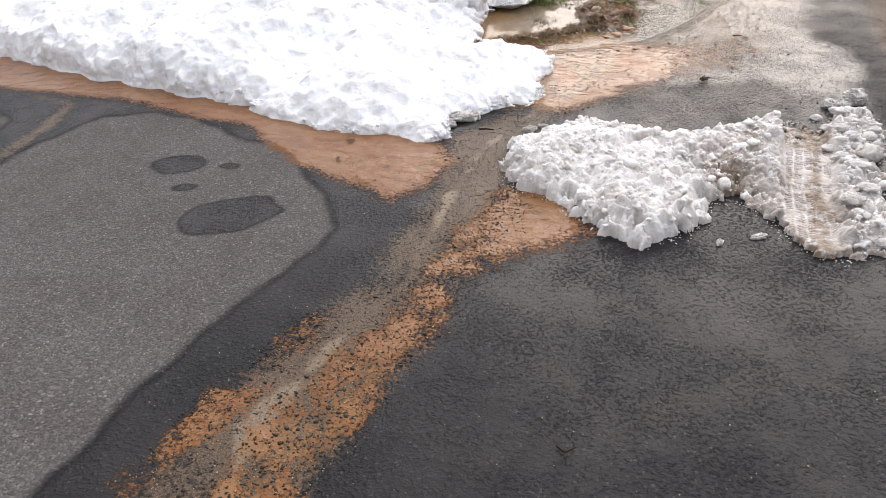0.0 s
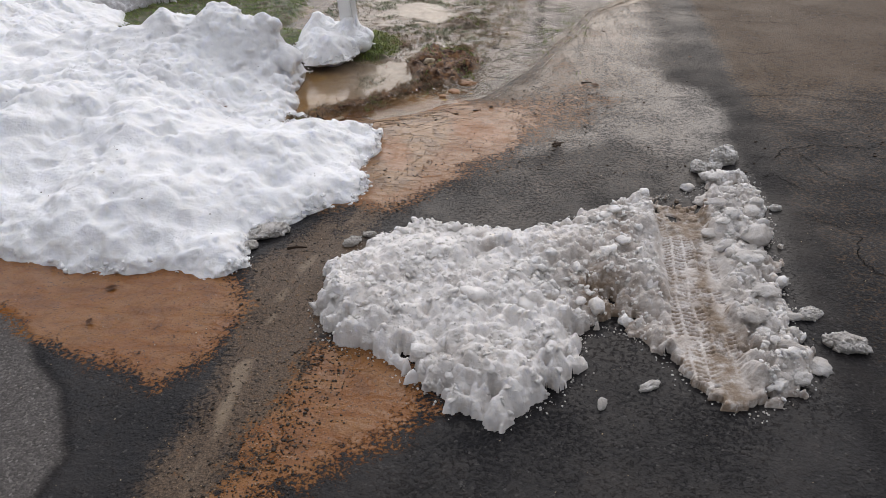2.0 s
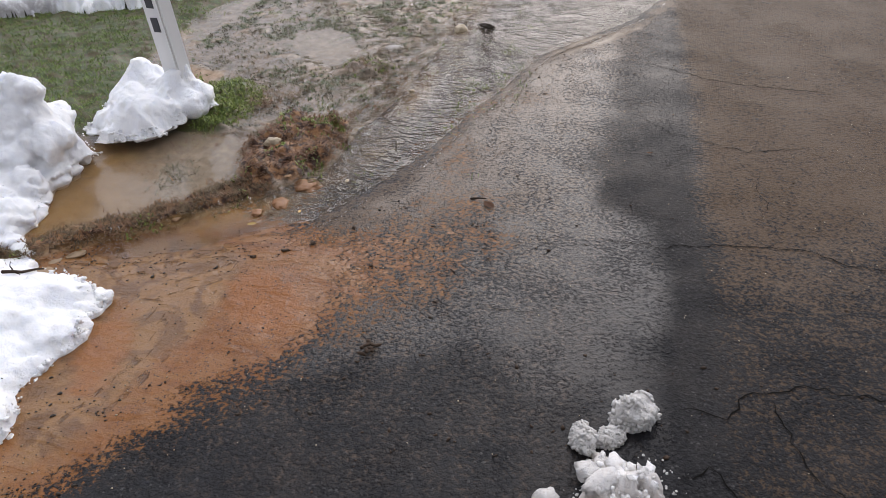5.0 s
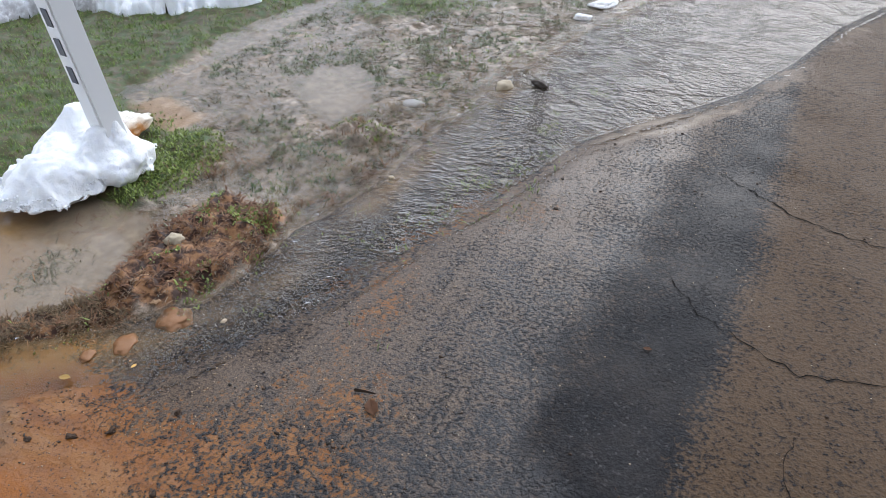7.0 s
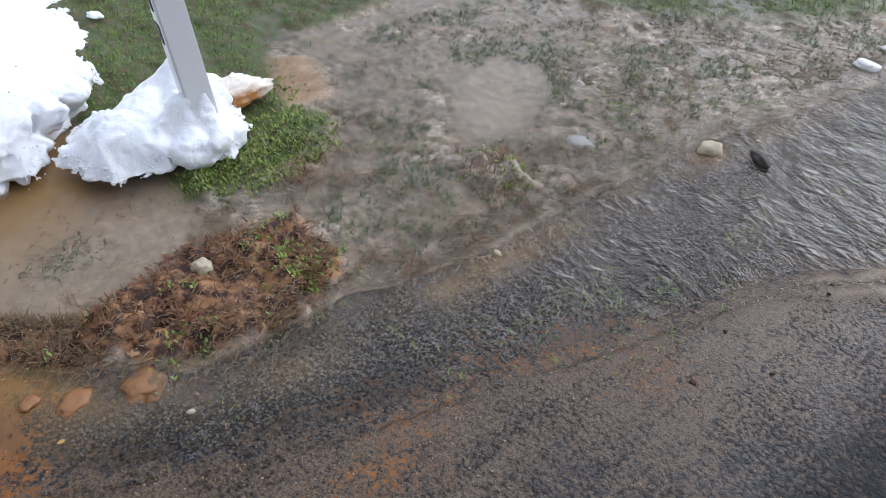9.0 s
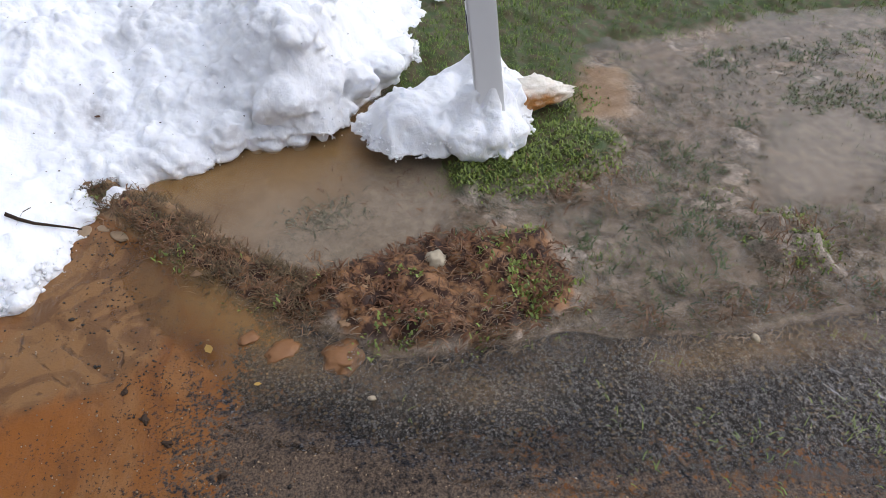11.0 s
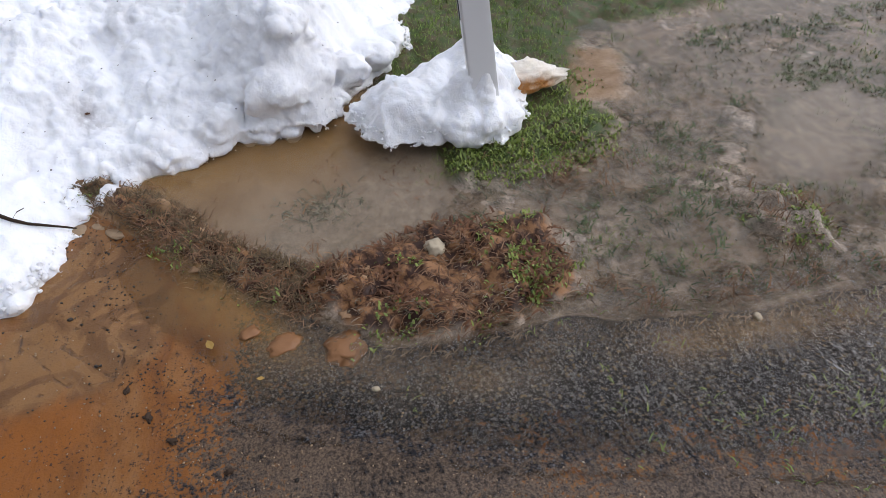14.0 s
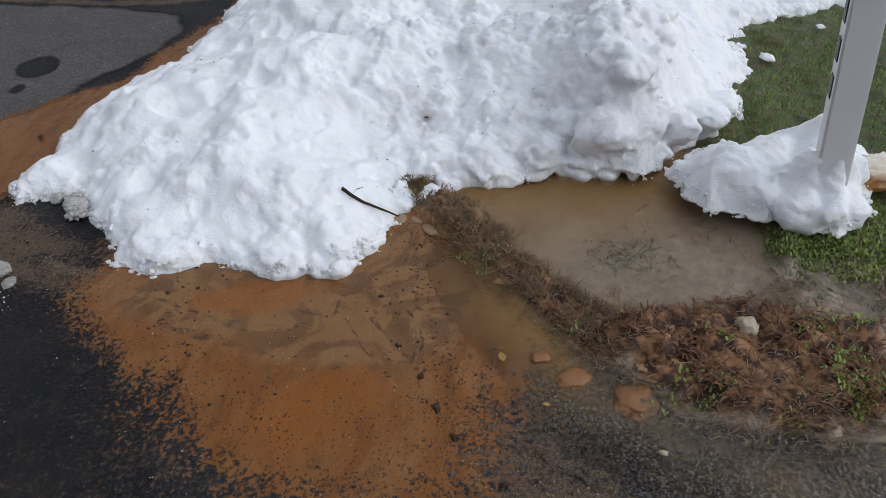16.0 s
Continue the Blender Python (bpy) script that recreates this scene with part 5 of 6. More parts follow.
x, y = rng.uniform(0.6, 2.45, n), rng.uniform(-3.7, -1.95, n)
z, d = patch_at(x, y)
south = np.clip(1.2 - np.hypot((x - 1.0) / 0.45, (y + 2.75) / 0.3) * -0.5 - 0.9, 0, 1)
k = (d > -0.004) & (line_d(x, y, TRACK) > 0.13) & (rng.uniform(0, 1, n) < np.clip(0.0 + 0.4 * south + 0.9 * fbm(x, y, 0.18, 3, 96), 0, 0.9))
size = rng.uniform(0.005, 0.012, n) * (1 + 1.3 * (rng.uniform(0, 1, n) > 0.9))
tagged(child(new("snow_grain", clumps("snow_grain", x[k], y[k], z[k] + 0.1 * size[k], size[k], MAT_SLUSH, 0.75, 2, 0.45)), patch, "coarse rounded lumps of granular snow"), kind="stuff")
x, y = rim_places(PATCH, 900, 0.018)
size = rng.uniform(0.0015, 0.005, 900)
tagged(child(new("snow_grain", crumbs("snow_grain", x, y, size * 0.3, size, MAT_ICE, 0.7, 1, 0.4, False)), patch, "loose icy snow crumbs"), kind="stuff")
x, y = rim_places(BANK[3:29], 1500, 0.01)
z, d = bank_at(x, y)
size = rng.uniform(0.002, 0.005, 1500)
k = (d > -0.015) & (rng.uniform(0, 1, 1500) < 0.5)
tagged(child(new("snow_grain", crumbs("snow_grain", x[k], y[k], np.maximum(z[k], 0) + 0.2 * size[k], size[k], MAT_SNOW, 0.85, 1, 0.2)), bank, "loose snow crumbs"), kind="stuff")
def mesh_arrays(me):
    co = np.empty(len(me.vertices) * 3, np.float32)
    me.vertices.foreach_get("co", co)
    loops = np.empty(len(me.loops), np.int32)
    me.loops.foreach_get("vertex_index", loops)
    return co.reshape(-1, 3).astype(float), loops


def lay_clumps(at, n, box, weight, lo, hi, sink):
    """Lumps of snow set into the surface of a bank."""
    x, y = rng.uniform(box[0], box[2], n), rng.uniform(box[1], box[3], n)
    z, d = at(x, y)
    k = (d > 0.004) & (rng.uniform(0, 1, n) < weight(x, y, d))
    size = (lo + (hi - lo) * rng.uniform(0, 1, n) ** 2.0) * np.clip(d / 0.08, 0.6, 1)
    return clumps("snow_clump", x[k], y[k], np.maximum(z[k] - sink * size[k], 0.2 * size[k]), size[k], MAT_SNOW, 0.85, 2, 0.15)


def melt_together(ob, lumps, voxel, dirty, grain, under):
    """Close the sheet of a bank below, merge the lumps into it and roughen the skin. Returns a function for the height of its top."""
    co, loops = mesh_arrays(ob.data)
    quads = loops.reshape(-1, 4)
    n = len(co)
    low = co.copy()
    low[:, 2] = -0.011 + under(co[:, 0], co[:, 1])
    co[:, 2] = np.maximum(co[:, 2], low[:, 2] + 0.004)
    edges = np.concatenate([quads[:, [0, 1]], quads[:, [1, 2]], quads[:, [2, 3]], quads[:, [3, 0]]])
    key = np.sort(edges, 1) @ np.array([n, 1])
    _, first, count = np.unique(key, return_index=True, return_counts=True)
    rim = edges[first[count == 1]]
    sides = np.stack([rim[:, 1], rim[:, 0], rim[:, 0] + n, rim[:, 1] + n], 1)
    allq = np.concatenate([quads, quads[:, ::-1] + n, sides])
    verts, faces, base = [co, low], [], 2 * n
    tris = []
    for me in lumps:
        c, l = mesh_arrays(me)
        verts.append(c)
        tris.append(l.reshape(-1, 3) + base)
        base += len(c)
    verts, tris = np.concatenate(verts), np.concatenate(tris)
    raw = bpy.data.meshes.new("raw_snow")
    raw.vertices.add(len(verts))
    raw.vertices.foreach_set("co", verts.astype(np.float32).ravel())
    idx = np.concatenate([allq.ravel(), tris.ravel()]).astype(np.int32)
    start = np.concatenate([np.arange(len(allq)) * 4, allq.size + np.arange(len(tris)) * 3]).astype(np.int32)
    raw.loops.add(len(idx))
    raw.loops.foreach_set("vertex_index", idx)
    raw.polygons.add(len(start))
    raw.polygons.foreach_set("loop_start", start)
    raw.update(calc_edges=True)
    ob.data = raw
    mod = ob.modifiers.new("merge", "REMESH")
    mod.mode, mod.voxel_size, mod.use_smooth_shade = "VOXEL", voxel, True
    soft = ob.modifiers.new("settle", "SMOOTH")
    soft.factor, soft.iterations = 0.5, 1
    me = bpy.data.meshes.new_from_object(ob.evaluated_get(bpy.context.evaluated_depsgraph_get()))
    ob.modifiers.clear()
    ob.data = me
    me.name = ob.name
    v, _ = mesh_arrays(me)
    nor = np.empty(len(v) * 3, np.float32)
    me.vertex_normals.foreach_get("vector", nor)
    nor = nor.reshape(-1, 3)
    weight = np.abs(nor) ** 3
    weight /= weight.sum(1, keepdims=True)
    amp = np.zeros(len(v))
    low_rim = np.clip(1 - v[:, 2] / 0.1, 0, 1)
    crumbly = 0.25 + 0.75 * bank_broken(v[:, 0], v[:, 1])
    for k, (p, q) in enumerate(((1, 2), (0, 2), (0, 1))):
        u, w = v[:, p] + 3.1 * k, v[:, q] - 1.7 * k
        relief = 0.012 * fbm(u, w, 0.09, 2, 131) + (0.016 * crumbly + 0.02 * low_rim) * np.abs(fbm(u, w, 0.036, 2, 132)) + 0.014 * crumbly * puffs(u, w, 0.045, 133) - 0.012
        relief -= 0.035 * np.clip(fbm(u, w, 0.05, 2, 134) - 0.4, 0, 1)
        amp += grain * weight[:, k] * relief
    v = v + nor * (amp * np.clip(v[:, 2] / 0.012, 0, 1))[:, None]
    me.vertices.foreach_set("co", v.astype(np.float32).ravel())
    me.materials.clear()
    me.materials.append(MAT_SNOW)
    me.polygons.foreach_set("use_smooth", np.ones(len(me.polygons), bool))
    dv = dirty(v[:, 0], v[:, 1])
    colour_attr(me, "dirty", np.arange(len(v)), dv, dv, dv)
    me.update()
    x0, y0 = v[:, 0].min(), v[:, 1].min()
    gi, gj = ((v[:, 0] - x0) / 0.02).astype(int), ((v[:, 1] - y0) / 0.02).astype(int)
    top = np.zeros((gi.max() + 1, gj.max() + 1))
    np.maximum.at(top, (gi, gj), v[:, 2])
    return lambda x, y: top[np.clip(((np.asarray(x) - x0) / 0.02).astype(int), 0, top.shape[0] - 1), np.clip(((np.asarray(y) - y0) / 0.02).astype(int), 0, top.shape[1] - 1)]


bank_lumps = [lay_clumps(bank_at, 2600, (-2.4, -1.6, 0.5, 0.2), lambda x, y, d: np.clip(0.45 * bank_broken(x, y) * bank_rough(x, y) + 0.4 * np.exp(-(d / 0.1) ** 2), 0, 1), 0.012, 0.06, 0.5),
              lay_clumps(bank_at, 1500, (-2.6, -3.0, 0.7, -1.4), lambda x, y, d: np.clip(0.5 * np.exp(-(d / 0.08) ** 2) + 0.1 * bank_broken(x, y), 0, 1), 0.012, 0.05, 0.6)]
# large soft bulges that hang over the puddle
bx, by, bz, br = np.array([(-0.25, -0.62, 0.17, 0.14), (-0.4, -0.4, 0.12, 0.11), (-0.2, -0.92, 0.07, 0.09), (-0.55, -0.27, 0.1, 0.1), (-0.32, -0.8, 0.14, 0.11),
                           (-0.46, -0.6, 0.2, 0.12), (-0.72, -0.16, 0.08, 0.09), (-0.17, -1.15, 0.05, 0.08)]).T
bank_lumps.append(clumps("snow_bulge", bx, by, bz, br, MAT_SNOW, 0.8, 3, 0.12))
# lumps in the low face above the puddle
x, y = rim_places(BANK[19:31], 260, 0.012)
z, d = bank_at(x - 0.05, y)
size = rng.uniform(0.018, 0.05, 260)
bank_lumps.append(clumps("snow_clump", x - 0.05, y, rng.uniform(0.02, 0.8, 260) * np.clip(z, 0.02, 0.12), size, MAT_SNOW, 0.85, 2, 0.15))
bank_top = melt_together(bank, bank_lumps, 0.0105, lambda x, y: bank_dirt_shade(x, y, 0, 0), 1.0,
                         lambda x, y: 0.07 * np.clip(1 - bank_at(x, y)[1] / 0.13, 0, 1) * np.exp(-(((x + 0.12) / 0.25) ** 2 + ((y + 0.72) / 0.26) ** 2) ** 2))
lx, ly, lz, lr = np.array([(0.1, -0.04, 0.1, 0.09), (0.09, 0.1, 0.1, 0.085), (0.06, -0.16, 0.12, 0.075), (-0.2, 0.0, 0.13, 0.085), (-0.18, -0.13, 0.07, 0.085), (-0.05, -0.27, 0.11, 0.085),
                           (-0.12, 0.13, 0.13, 0.085), (0.14, 0.05, 0.12, 0.065)]).T
mound_top = melt_together(mound, [clumps("snow_lobe", lx, ly, lz, lr, MAT_SNOW, 0.85, 3, 0.1), lay_clumps(mound_at, 420, (-0.6, -0.5, 0.25, 0.4), lambda x, y, d: np.clip(0.15 + 0.5 * fbm(x, y, 0.2, 2, 113) + 0.4 * np.exp(-(d / 0.05) ** 2), 0, 1), 0.012, 0.04, 0.5)], 0.009, lambda x, y: 0.04 + 0 * x, 0.7,
                          lambda x, y: 0.062 * np.clip(1.1 - mound_at(x, y)[1] / 0.12, 0, 1))
# crumbs that have slid down to the rims
x, y = rim_places(BANK[3:31], 3000, 0.016)
z, d = bank_top(x, y), bank_at(x, y)[1]
size = 0.003 + 0.01 * rng.uniform(0, 1, 3000) ** 3
k = (d > -0.008) & (d < 0.07) & (fbm(x, y, 0.15, 2, 115) > -0.25) & (poly_d(x, y, PUDDLE) < -0.02)
tagged(child(new("snow_grain", clumps("snow_grain", x[k], y[k], np.minimum(np.maximum(z[k], 0), 0.1) * rng.uniform(0.3, 1, k.sum()) - 0.2 * size[k], size[k], MAT_SNOW, 0.8, 2, 0.4)), bank, "loose snow crumbs"), kind="stuff")
x, y = rim_places(MOUND, 500, 0.014)
z = mound_top(x, y)
size = 0.003 + 0.006 * rng.uniform(0, 1, 500) ** 2
k = (z > 0.01) & (fbm(x, y, 0.1, 2, 116) > -0.2)
tagged(child(new("snow_grain", clumps("snow_grain", x[k], y[k], np.minimum(z[k], 0.1) - 0.5 * size[k], size[k], MAT_SNOW, 0.8, 2, 0.4)), mound, "loose snow crumbs"), kind="stuff")
# specks of bark and grit on the bank
x, y = rng.uniform(-2.2, 0.6, 700), rng.uniform(-2.9, 0.0, 700)
z, d = bank_top(x, y), bank_at(x, y)[1]
k = (d > 0.05) & (rng.uniform(0, 1, 700) < 0.2 + 0.5 * bank_rough(x, y))
size = rng.uniform(0.0015, 0.004, 700)
tagged(child(new("debris", crumbs("debris", x[k], y[k], z[k] + 0.002, size[k], MAT_WOOD, 0.5, 1, 0.3)), bank, "dark specks of bark and grit"), kind="stuff")


def lump_mesh(name, sx, sy, sz, material, seed, level=3, rough=0.2, sharp=False, crisp=0.3, boxy=1.0):
    v, f = ICO[level]
    v = np.sign(v) * np.abs(v) ** boxy
    p = v.copy()
    for i, q in enumerate(p):
        w = Vector(q)
        k = 1 + rough * noise.noise(w * 1.3 + Vector((seed, 0, 0))) + 0.5 * rough * noise.noise(w * 3.1 + Vector((0, seed, 0))) + crisp * rough * abs(noise.noise(w * 5 + Vector((0, 0, seed)))) + 0.6 * crisp * rough * noise.noise(w * 11 + Vector((seed, 0, seed)))
        p[i] = q * k
    p = p * np.array([sx, sy, sz]) / 2
    p[:, 2] = np.maximum(p[:, 2], -0.3 * sz)
    return tri_mesh(name, p, f, material, not sharp)


# clods along the east side of the patch
CLODS = [(2.29, -2.58, 0.15, 0.09, 0.07, 60), (2.34, -2.33, 0.05, 0.045, 0.035, 10), (2.34, -2.39, 0.035, 0.03, 0.025, 40)]
for i in range(34):
    t = i / 33
    CLODS.append((2.2 + 0.08 * math.sin(i * 2.3) + 0.03 * math.sin(i * 5.1), -2.02 - 1.4 * t, 0.06 + 0.035 * math.sin(i * 1.7), 0.055 + 0.02 * math.sin(i * 3.1), 0.032, i * 47))
for i, (cx, cy, sx, sy, sz, turn) in enumerate(CLODS):
    h, d = patch_at(np.array([cx]), np.array([cy]))
    ob = new("clod", lump_mesh("clod", sx, sy, sz, MAT_ICE, i + 3.3, 3, 0.34, crisp=1.4))
    ob.parent = patch
    ob.matrix_basis = pose(cx, cy, max(float(h[0]), 0) + 0.15 * sz, 0, 0, turn)

SNOW_CHUNKS = [(2.315, -1.8, 0.115, 0.105, 0.09, 20), (2.185, -1.9, 0.065, 0.1, 0.05, 10), (2.255, -1.885, 0.09, 0.06, 0.035, 30), (2.42, -3.22, 0.13, 0.08, 0.045, 160),
               (2.435, -2.29, 0.05, 0.035, 0.025, 0), (2.35, -3.06, 0.09, 0.05, 0.03, 30), (1.77, -3.46, 0.07, 0.03, 0.018, 30), (1.62, -3.55, 0.05, 0.025, 0.015, 80),
               (0.23, -2.72, 0.06, 0.05, 0.03, 10), (0.27, -2.61, 0.17, 0.09, 0.05, 30), (0.655, -2.665, 0.075, 0.05, 0.028, 40), (0.715, -2.6, 0.05, 0.035, 0.02, 10), (1.45, -2.52, 0.06, 0.05, 0.04, 10), (1.05, -2.5, 0.05, 0.03, 0.02, 10)]


def granular_chunk(sx, sy, sz, seed):
    """A lump of coarse snow, its skin packed with grains."""
    core = lump_mesh("snow_chunk", sx, sy, sz, MAT_ICE, seed, 4, 0.32, crisp=0.6)
    co, loops = mesh_arrays(core)
    pick = rng.choice(len(co), 170, replace=False)
    pick = pick[co[pick, 2] > -0.25 * sz]
    size = rng.uniform(0.05, 0.11, len(pick)) * min(sx, sy)
    grains, gl = mesh_arrays(clumps("grains", *(0.97 * co[pick]).T, size, MAT_ICE, 0.9, 1, 0.35))
    return tri_mesh("snow_chunk", np.concatenate([co, grains]), np.concatenate([loops, gl + len(co)]).reshape(-1, 3), MAT_ICE)


for i, (cx, cy, sx, sy, sz, turn) in enumerate(SNOW_CHUNKS):
    ob = tagged(new("snow_chunk", granular_chunk(sx, sy, sz, 50 + i * 1.7)),
                "loose chunk of grey-white granular snow on wet asphalt", "snow chunk", "snow chunks on the drive")
    ob.matrix_world = pose(cx, cy, 0.28 * sz, 0, 0, turn)
for i, (cx, cy, sx, sy, sz, turn) in enumerate([(-1.3, 0.14, 0.09, 0.05, 0.03, 20), (-1.75, 0.5, 0.05, 0.04, 0.02, 20), (1.35, 3.3, 0.22, 0.13, 0.04, 60), (1.3, 2.95, 0.12, 0.08, 0.04, 0)]):
    ob = tagged(new("snow_chunk", lump_mesh("snow_chunk", sx, sy, sz, MAT_SLUSH if cx > 0 else MAT_SNOW, 80 + i * 1.7, 3, 0.4, crisp=0.7)), "small remnant of white snow on the grass verge", "snow chunk", "snow chunks on the verge")
    ob.matrix_world = pose(cx, cy, 0.05 if cx < 0 else 0.01, 0, 0, turn)
nose = tagged(new("stained_snow", lump_mesh("stained_snow", 0.3, 0.12, 0.13, MAT_STAIN, 4.2, 4, 0.34, crisp=1.0)), "orange-brown stained lump of icy snow behind the post", "snow lump")
for v in nose.data.vertices:
    k = 1 - 0.4 * max(v.co.x, 0) / 0.14
    v.co.y, v.co.z = v.co.y * k, v.co.z * k
nose.matrix_world = pose(-0.155, 0.29, 0.085, 0, 6, 98)
nx = np.array([v.co.x for v in nose.data.vertices])
nz = np.array([v.co.z for v in nose.data.vertices])
colour_attr(nose.data, "dirty", np.arange(len(nx)), *[np.clip(1.15 - 9 * np.clip(nx - 0.03, 0, 1) - 28 * np.clip(nz - 0.005, 0, 1), 0, 1)] * 3)

# ---- stones, clods and sticks ----
def stone(name, label, category, at, size, material, turn=0, seed=1.0, rough=0.35, group="", boxy=1.0):
    ob = tagged(new(name, lump_mesh(name, *size, material, seed, 3, rough, crisp=0.9, boxy=boxy)), label, category, group)
    ob.matrix_world = pose(*at, 0, 0, turn)
    return ob


def gz(x, y):
    return float(ground_fields(np.array([x]), np.array([y]))["z"][0])


MAT_STONE_GREY = plain_material("grey_stone", (0.16, 0.15, 0.135), (0.3, 0.28, 0.25), 0.45, 50, 0.3)
stone("stone", "pale cream stone lying on the muddy ridge", "stone", (0.66, -0.3, gz(0.66, -0.3) + 0.012), (0.065, 0.05, 0.04), MAT_STONE_PALE, 30, 2.0, 0.5)
stone("stone", "pale stone at the edge of the stream", "stone", (1.248, 1.64, 0.012), (0.1, 0.07, 0.05), MAT_STONE_PALE, 60, 5.0)
stone("stone", "small white stone on drowned grass", "stone", (1.165, 0.506, 0.004), (0.028, 0.02, 0.016), MAT_STONE_PALE, 10, 7.0)
stone("stone", "small pale pebble on the stream bed", "stone", (1.115, -0.57, 0.003), (0.02, 0.013, 0.01), MAT_STONE_PALE, 70, 8.0)
stone("stone", "round grey stone half under muddy water", "stone", (0.867, 1.281, -0.014), (0.13, 0.1, 0.03), MAT_STONE_GREY, 20, 9.0, 0.1)
stone("rock", "pointed black wet rock in the stream", "rock", (1.424, 1.737, 0.01), (0.1, 0.045, 0.035), MAT_STONE_DARK, -30, 11.0, 0.5)
stone("clay_clod", "orange clay clod at the foot of the muddy ridge", "clay clod", (0.885, -0.79, -0.005), (0.07, 0.09, 0.016), MAT_CLAY, 20, 12.0, 0.4, "clay clods")
stone("clay_clod", "large orange clay clod at the stream edge", "clay clod", (0.945, -0.62, -0.004), (0.105, 0.12, 0.02), MAT_CLAY, 50, 13.0, 0.4, "clay clods")
stone("clay_clod", "small orange clay clod beside the muddy ridge", "clay clod", (0.82, -0.88, -0.003), (0.04, 0.06, 0.014), MAT_CLAY, 10, 14.0, 0.4, "clay clods")
for i, (cx, cy) in enumerate([(0.212, -1.408), (0.255, -1.285), (0.2, -1.33)]):
    stone("silt_plate", "flat pale plate of dried silt at the snow edge", "silt plate", (cx, cy, 0.004), (0.075, 0.055, 0.012), MAT_STONE_WARM, 40 * i, 15.0 + i, 0.2, "silt plates")
for i, (cx, cy, s) in enumerate([(0.943, -1.206, 0.014), (1.049, -1.146, 0.018), (1.136, -1.086, 0.017), (1.259, -0.949, 0.012)]):
    stone("mud_clump", "dark wet clump of mud on orange silt", "mud clump", (cx, cy, 0.006), (s * 1.5, s * 0.8, 0.006), MAT_WOOD, 30 * i, 20.0 + i, 0.9, "mud clumps")


def twig(name, label, points, radius, material, forks=()):
    """A tapered, slightly crooked stick through a few points, with side shoots."""
    base = tagged(new(name), label, "twig")
    p0 = Vector(points[0])
    base.matrix_world = Matrix.Translation(p0)

    def rod(pts, r0, r1):
        bm = bmesh.new()
        rings = []
        for i, p in enumerate(pts):
            r = r0 + (r1 - r0) * i / (len(pts) - 1)
            rings.append([bm.verts.new(Vector(p) - p0 + Vector((r * math.cos(a), r * 0.6 * math.sin(a), r * math.sin(a)))) for a in (0, 1.05, 2.1, 3.15, 4.2, 5.25)])
        for a, c in zip(rings[:-1], rings[1:]):
            for k in range(6):
                bm.faces.new((a[k], a[(k + 1) % 6], c[(k + 1) % 6], c[k]))
        bm.faces.new(rings[0])
        bm.faces.new(rings[-1])
        bmesh.ops.recalc_face_normals(bm, faces=bm.faces[:])
        return bm
    part("stem", rod(points, radius, radius * 0.45), material, base)
    for f in forks:
        part("shoot", rod(f, radius * 0.5, radius * 0.25), material, base)
    return base


def on_bank(x, y, lift=0.012):
    return (x, y, max(float(bank_top(x, y)), 0.0) + lift)


lie = [(0.235, -1.6), (0.243, -1.565), (0.238, -1.53), (0.23, -1.49), (0.222, -1.45), (0.21, -1.41)]
top = [on_bank(x, y, 0.0)[2] for x, y in lie]
slope = min((top[0] - top[k]) / k for k in range(1, 6))
lie = [(x, y, top[0] + 0.006 - slope * k + 0.002 * math.sin(2.1 * k)) for k, (x, y) in enumerate(lie)]
twig("twig", "dark broken twig lying on the snow bank", lie, 0.006, MAT_WOOD,
     [[lie[1], (0.222, -1.552, lie[1][2] + 0.012), (0.208, -1.53, lie[1][2] + 0.014)], [lie[1], (0.268, -1.57, lie[1][2] - 0.006)]])
twig("twig", "short brown twig on wet asphalt", [(0.4, -2.735, 0.008), (0.435, -2.73, 0.012), (0.475, -2.72, 0.007)], 0.006, MAT_WOOD)
twig("twig", "short brown twig on gravelly asphalt", [(1.685, -0.66, 0.007), (1.715, -0.655, 0.009), (1.745, -0.648, 0.006)], 0.005, MAT_WOOD)
twig("twig", "thin dark twig on wet asphalt", [(1.2, -4.78, 0.005), (1.225, -4.8, 0.01), (1.25, -4.77, 0.006)], 0.004, MAT_WOOD, [[(1.225, -4.8, 0.01), (1.235, -4.83, 0.008)]])
clump = tagged(new("debris_clump"), "dark matted clump of leaves and bark on wet asphalt", "debris clump")
clump.matrix_world = pose(1.512, -1.639, 0.004)
for i in range(9):
    a = i * 2.4
    ob = new("flake", lump_mesh("flake", 0.022 + 0.008 * math.sin(i), 0.013, 0.01, MAT_WOOD, 30 + i, 2, 0.5))
    ob.parent = clump
    ob.matrix_basis = pose(0.022 * math.cos(a) * (0.4 + i / 9), 0.03 * math.sin(a) * (0.4 + i / 9), 0.006 + 0.002 * (i % 3), 10 * (i % 2), 8, i * 50)


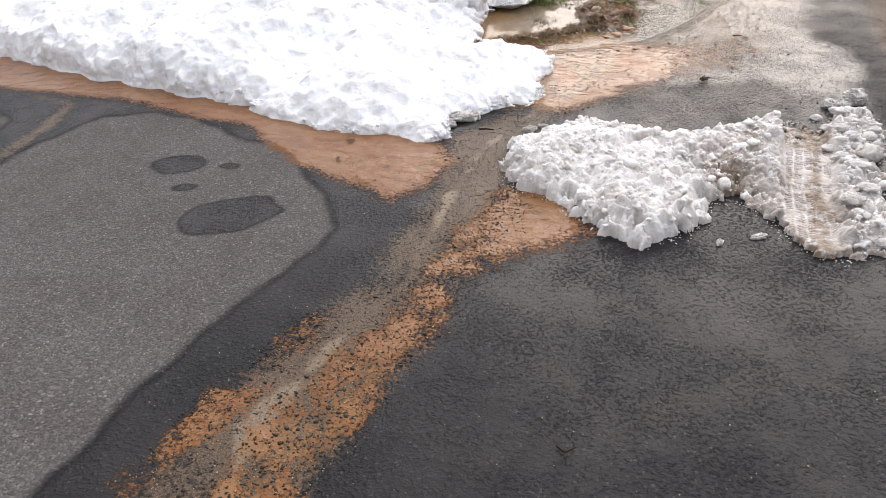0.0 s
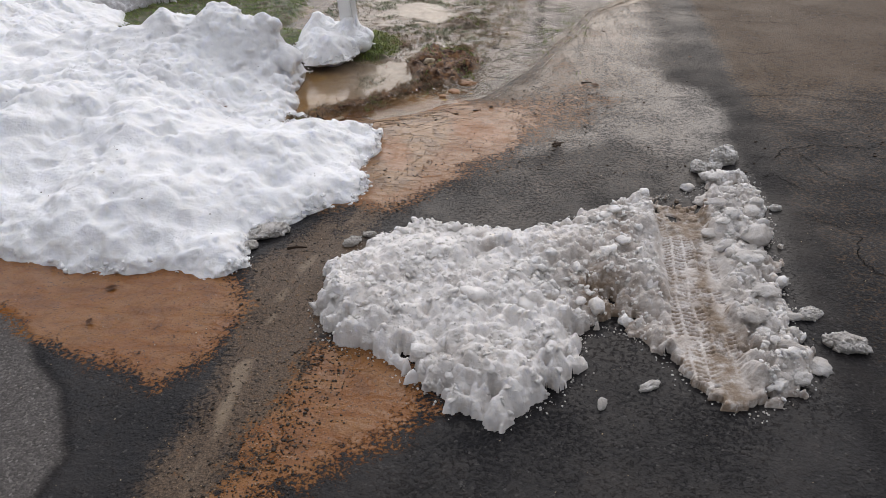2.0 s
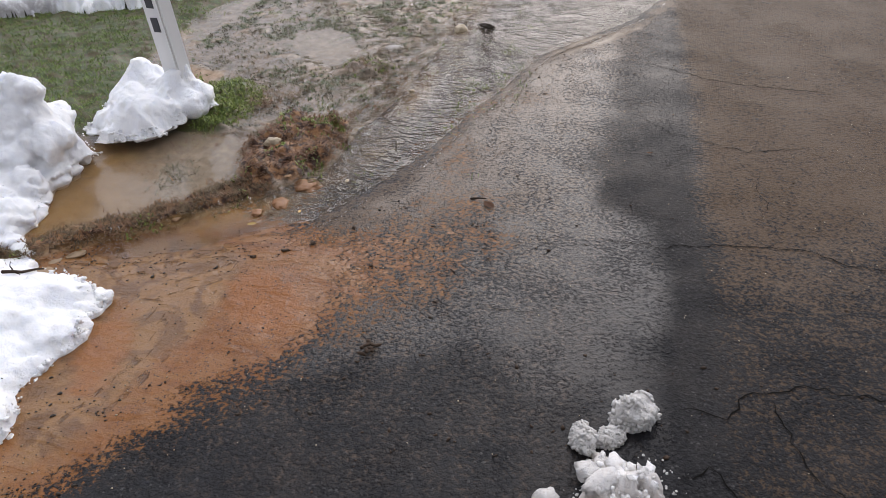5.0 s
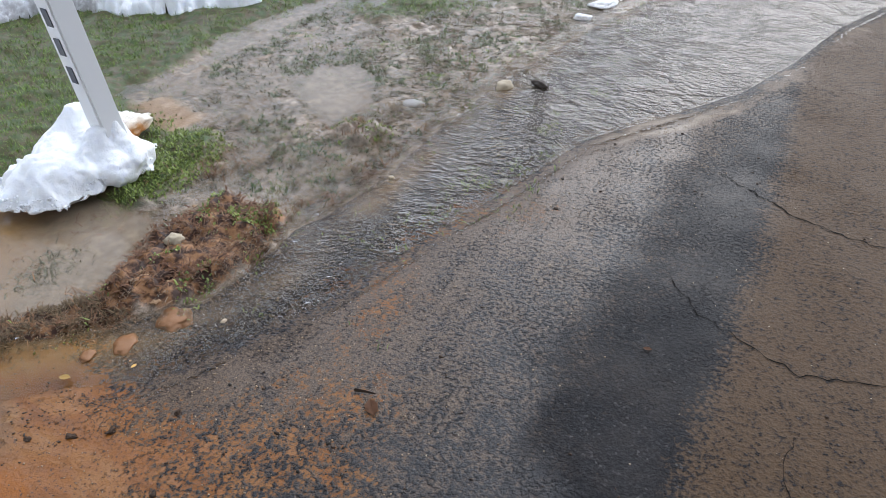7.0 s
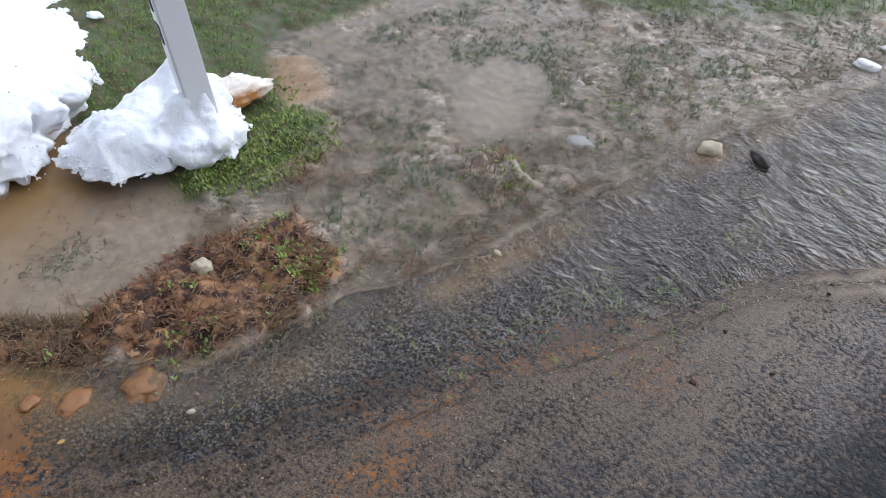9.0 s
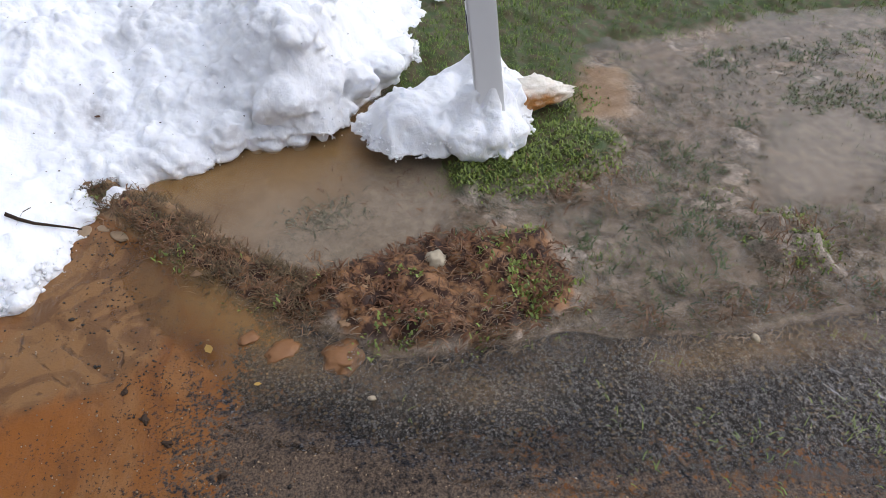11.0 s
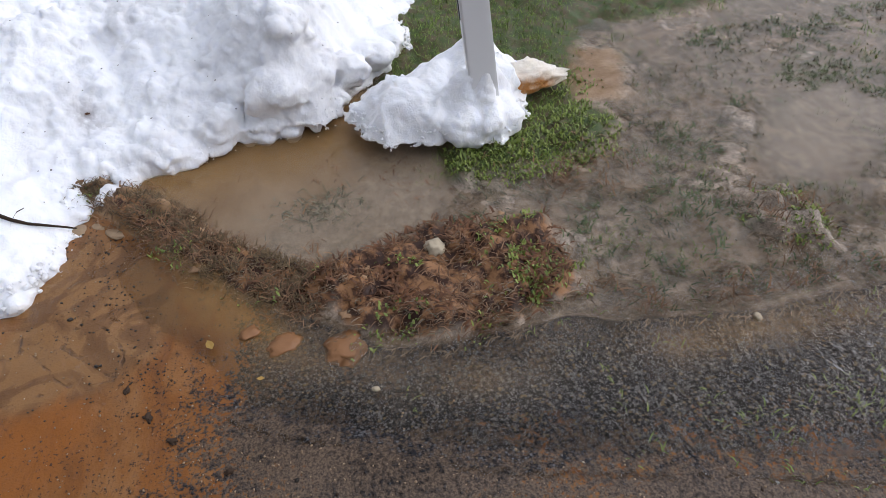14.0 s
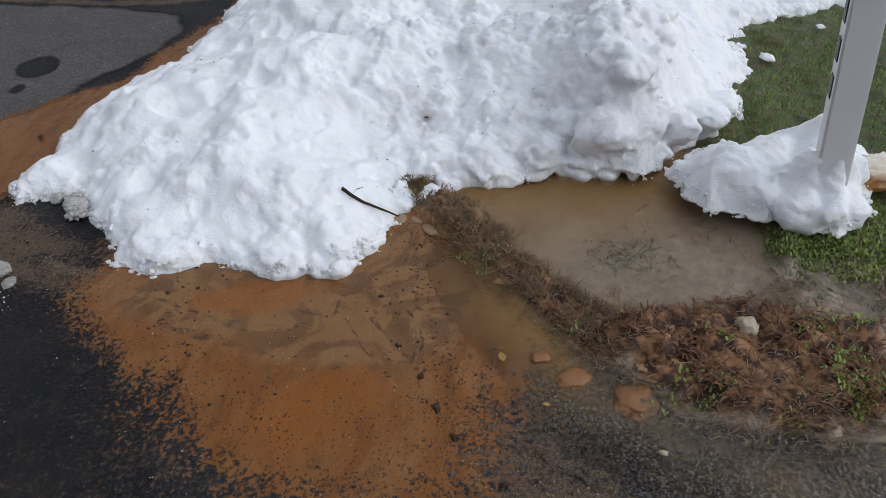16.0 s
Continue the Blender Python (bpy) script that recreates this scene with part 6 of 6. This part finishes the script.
def leaf(label, at, length, material, turn):
    bm = bmesh.new()
    left = [(-0.5, 0.0), (-0.2, 0.24), (0.15, 0.28), (0.5, 0.0)]
    vs = [bm.verts.new((length * u, length * s * w, length * 0.12 * abs(s) * w)) for s in (1, -1) for u, w in left[1:3]]
    a, c = bm.verts.new((-0.5 * length, 0, 0)), bm.verts.new((0.5 * length, 0, 0.01 * length))
    m1, m2 = bm.verts.new((-0.2 * length, 0, 0)), bm.verts.new((0.15 * length, 0, 0))
    for s in (0, 2):
        bm.faces.new((a, m1, vs[s]))
        bm.faces.new((m1, m2, vs[s + 1], vs[s]))
        bm.faces.new((m2, c, vs[s + 1]))
    bmesh.ops.solidify(bm, geom=bm.faces[:], thickness=0.0008)
    me = bpy.data.meshes.new("leaf")
    bm.to_mesh(me)
    bm.free()
    me.materials.append(material)
    ob = tagged(new("leaf", me), label, "leaf")
    ob.matrix_world = pose(*at, 0, 0, turn)
    return ob


leaf("small yellow leaf in the shallow stream", (0.846, -0.989, 0.01), 0.04, MAT_LEAF, 20)
leaf("small yellow leaf in the shallow water", (1.0, -0.86, 0.006), 0.022, MAT_LEAF, 80)
leaf("dark brown leaf on orange silt", (-0.205, -3.061, 0.012), 0.05, MAT_LITTER, 30)
leaf("dark brown leaf on wet silt", (-0.176, -3.272, 0.012), 0.04, MAT_LITTER, 100)
leaf("brown leaf on wet asphalt", (1.764, -0.7, 0.008), 0.07, MAT_LITTER, 130)
leaf("dark leaf on wet asphalt", (2.432, -0.125, 0.008), 0.03, MAT_LITTER, 10)
leaf("dark leaf fallen on the snow bank", on_bank(-0.36, -1.4, 0.006), 0.03, MAT_LITTER, 60)


# ---- cracks in the old road ----
def crack(points, width):
    p = [Vector((*q, 0)) for q in points]
    line = []
    for a, c in zip(p[:-1], p[1:]):
        n = max(2, int((c - a).length / 0.025))
        side = Vector((-(c - a).y, (c - a).x, 0)).normalized()
        for i in range(n):
            line.append(a.lerp(c, i / n) + side * rng.normal(0, 0.007))
    line.append(p[-1])
    verts, faces = [], []
    for i, q in enumerate(line):
        t = (line[min(i + 1, len(line) - 1)] - line[max(i - 1, 0)]).normalized()
        w = 0.55 * width * rng.uniform(0.35, 1.1) * min(1, 0.25 + i / 4, 0.25 + (len(line) - 1 - i) / 4) / 2
        for s in (1, -1):
            u, v = q.x - t.y * w * s, q.y + t.x * w * s
            verts.append((u, v, gz(u, v) + 0.003))
        if i:
            faces.append((2 * i - 2, 2 * i - 1, 2 * i + 1, 2 * i))
    ob = new("crack", mesh_from("crack", verts, faces, MAT_CRACK, False))
    ob.parent = ground
    return ob


for points, width in (([(2.41, -2.01), (2.5, -1.94), (2.54, -1.99), (2.62, -2.12)], 0.009), ([(2.44, -1.74), (2.56, -1.76), (2.63, -1.66), (2.83, -1.6), (3.1, -1.64)], 0.010),
                      ([(2.2, -0.88), (2.43, -0.92), (2.71, -0.86), (2.96, -0.86), (3.08, -0.94), (3.5, -1.0)], 0.010),
                      ([(2.4, 0.3), (2.55, 0.12), (2.68, 0.05), (2.87, -0.05), (3.15, 0.02)], 0.009), ([(2.88, -0.27), (2.85, -0.42), (2.88, -0.52), (2.83, -0.66)], 0.0045),
                      ([(2.46, 1.14), (2.79, 0.89), (2.96, 0.82), (3.4, 0.75)], 0.012), ([(2.52, -2.3), (2.7, -2.5), (2.64, -2.7), (2.78, -3.0), (2.75, -3.4)], 0.008),
                      ([(2.7, -1.66), (2.74, -1.9), (2.9, -2.1), (3.3, -2.15)], 0.008), ([(1.8, -1.35), (1.95, -1.38), (2.05, -1.36)], 0.006)):
    crack(points, width)
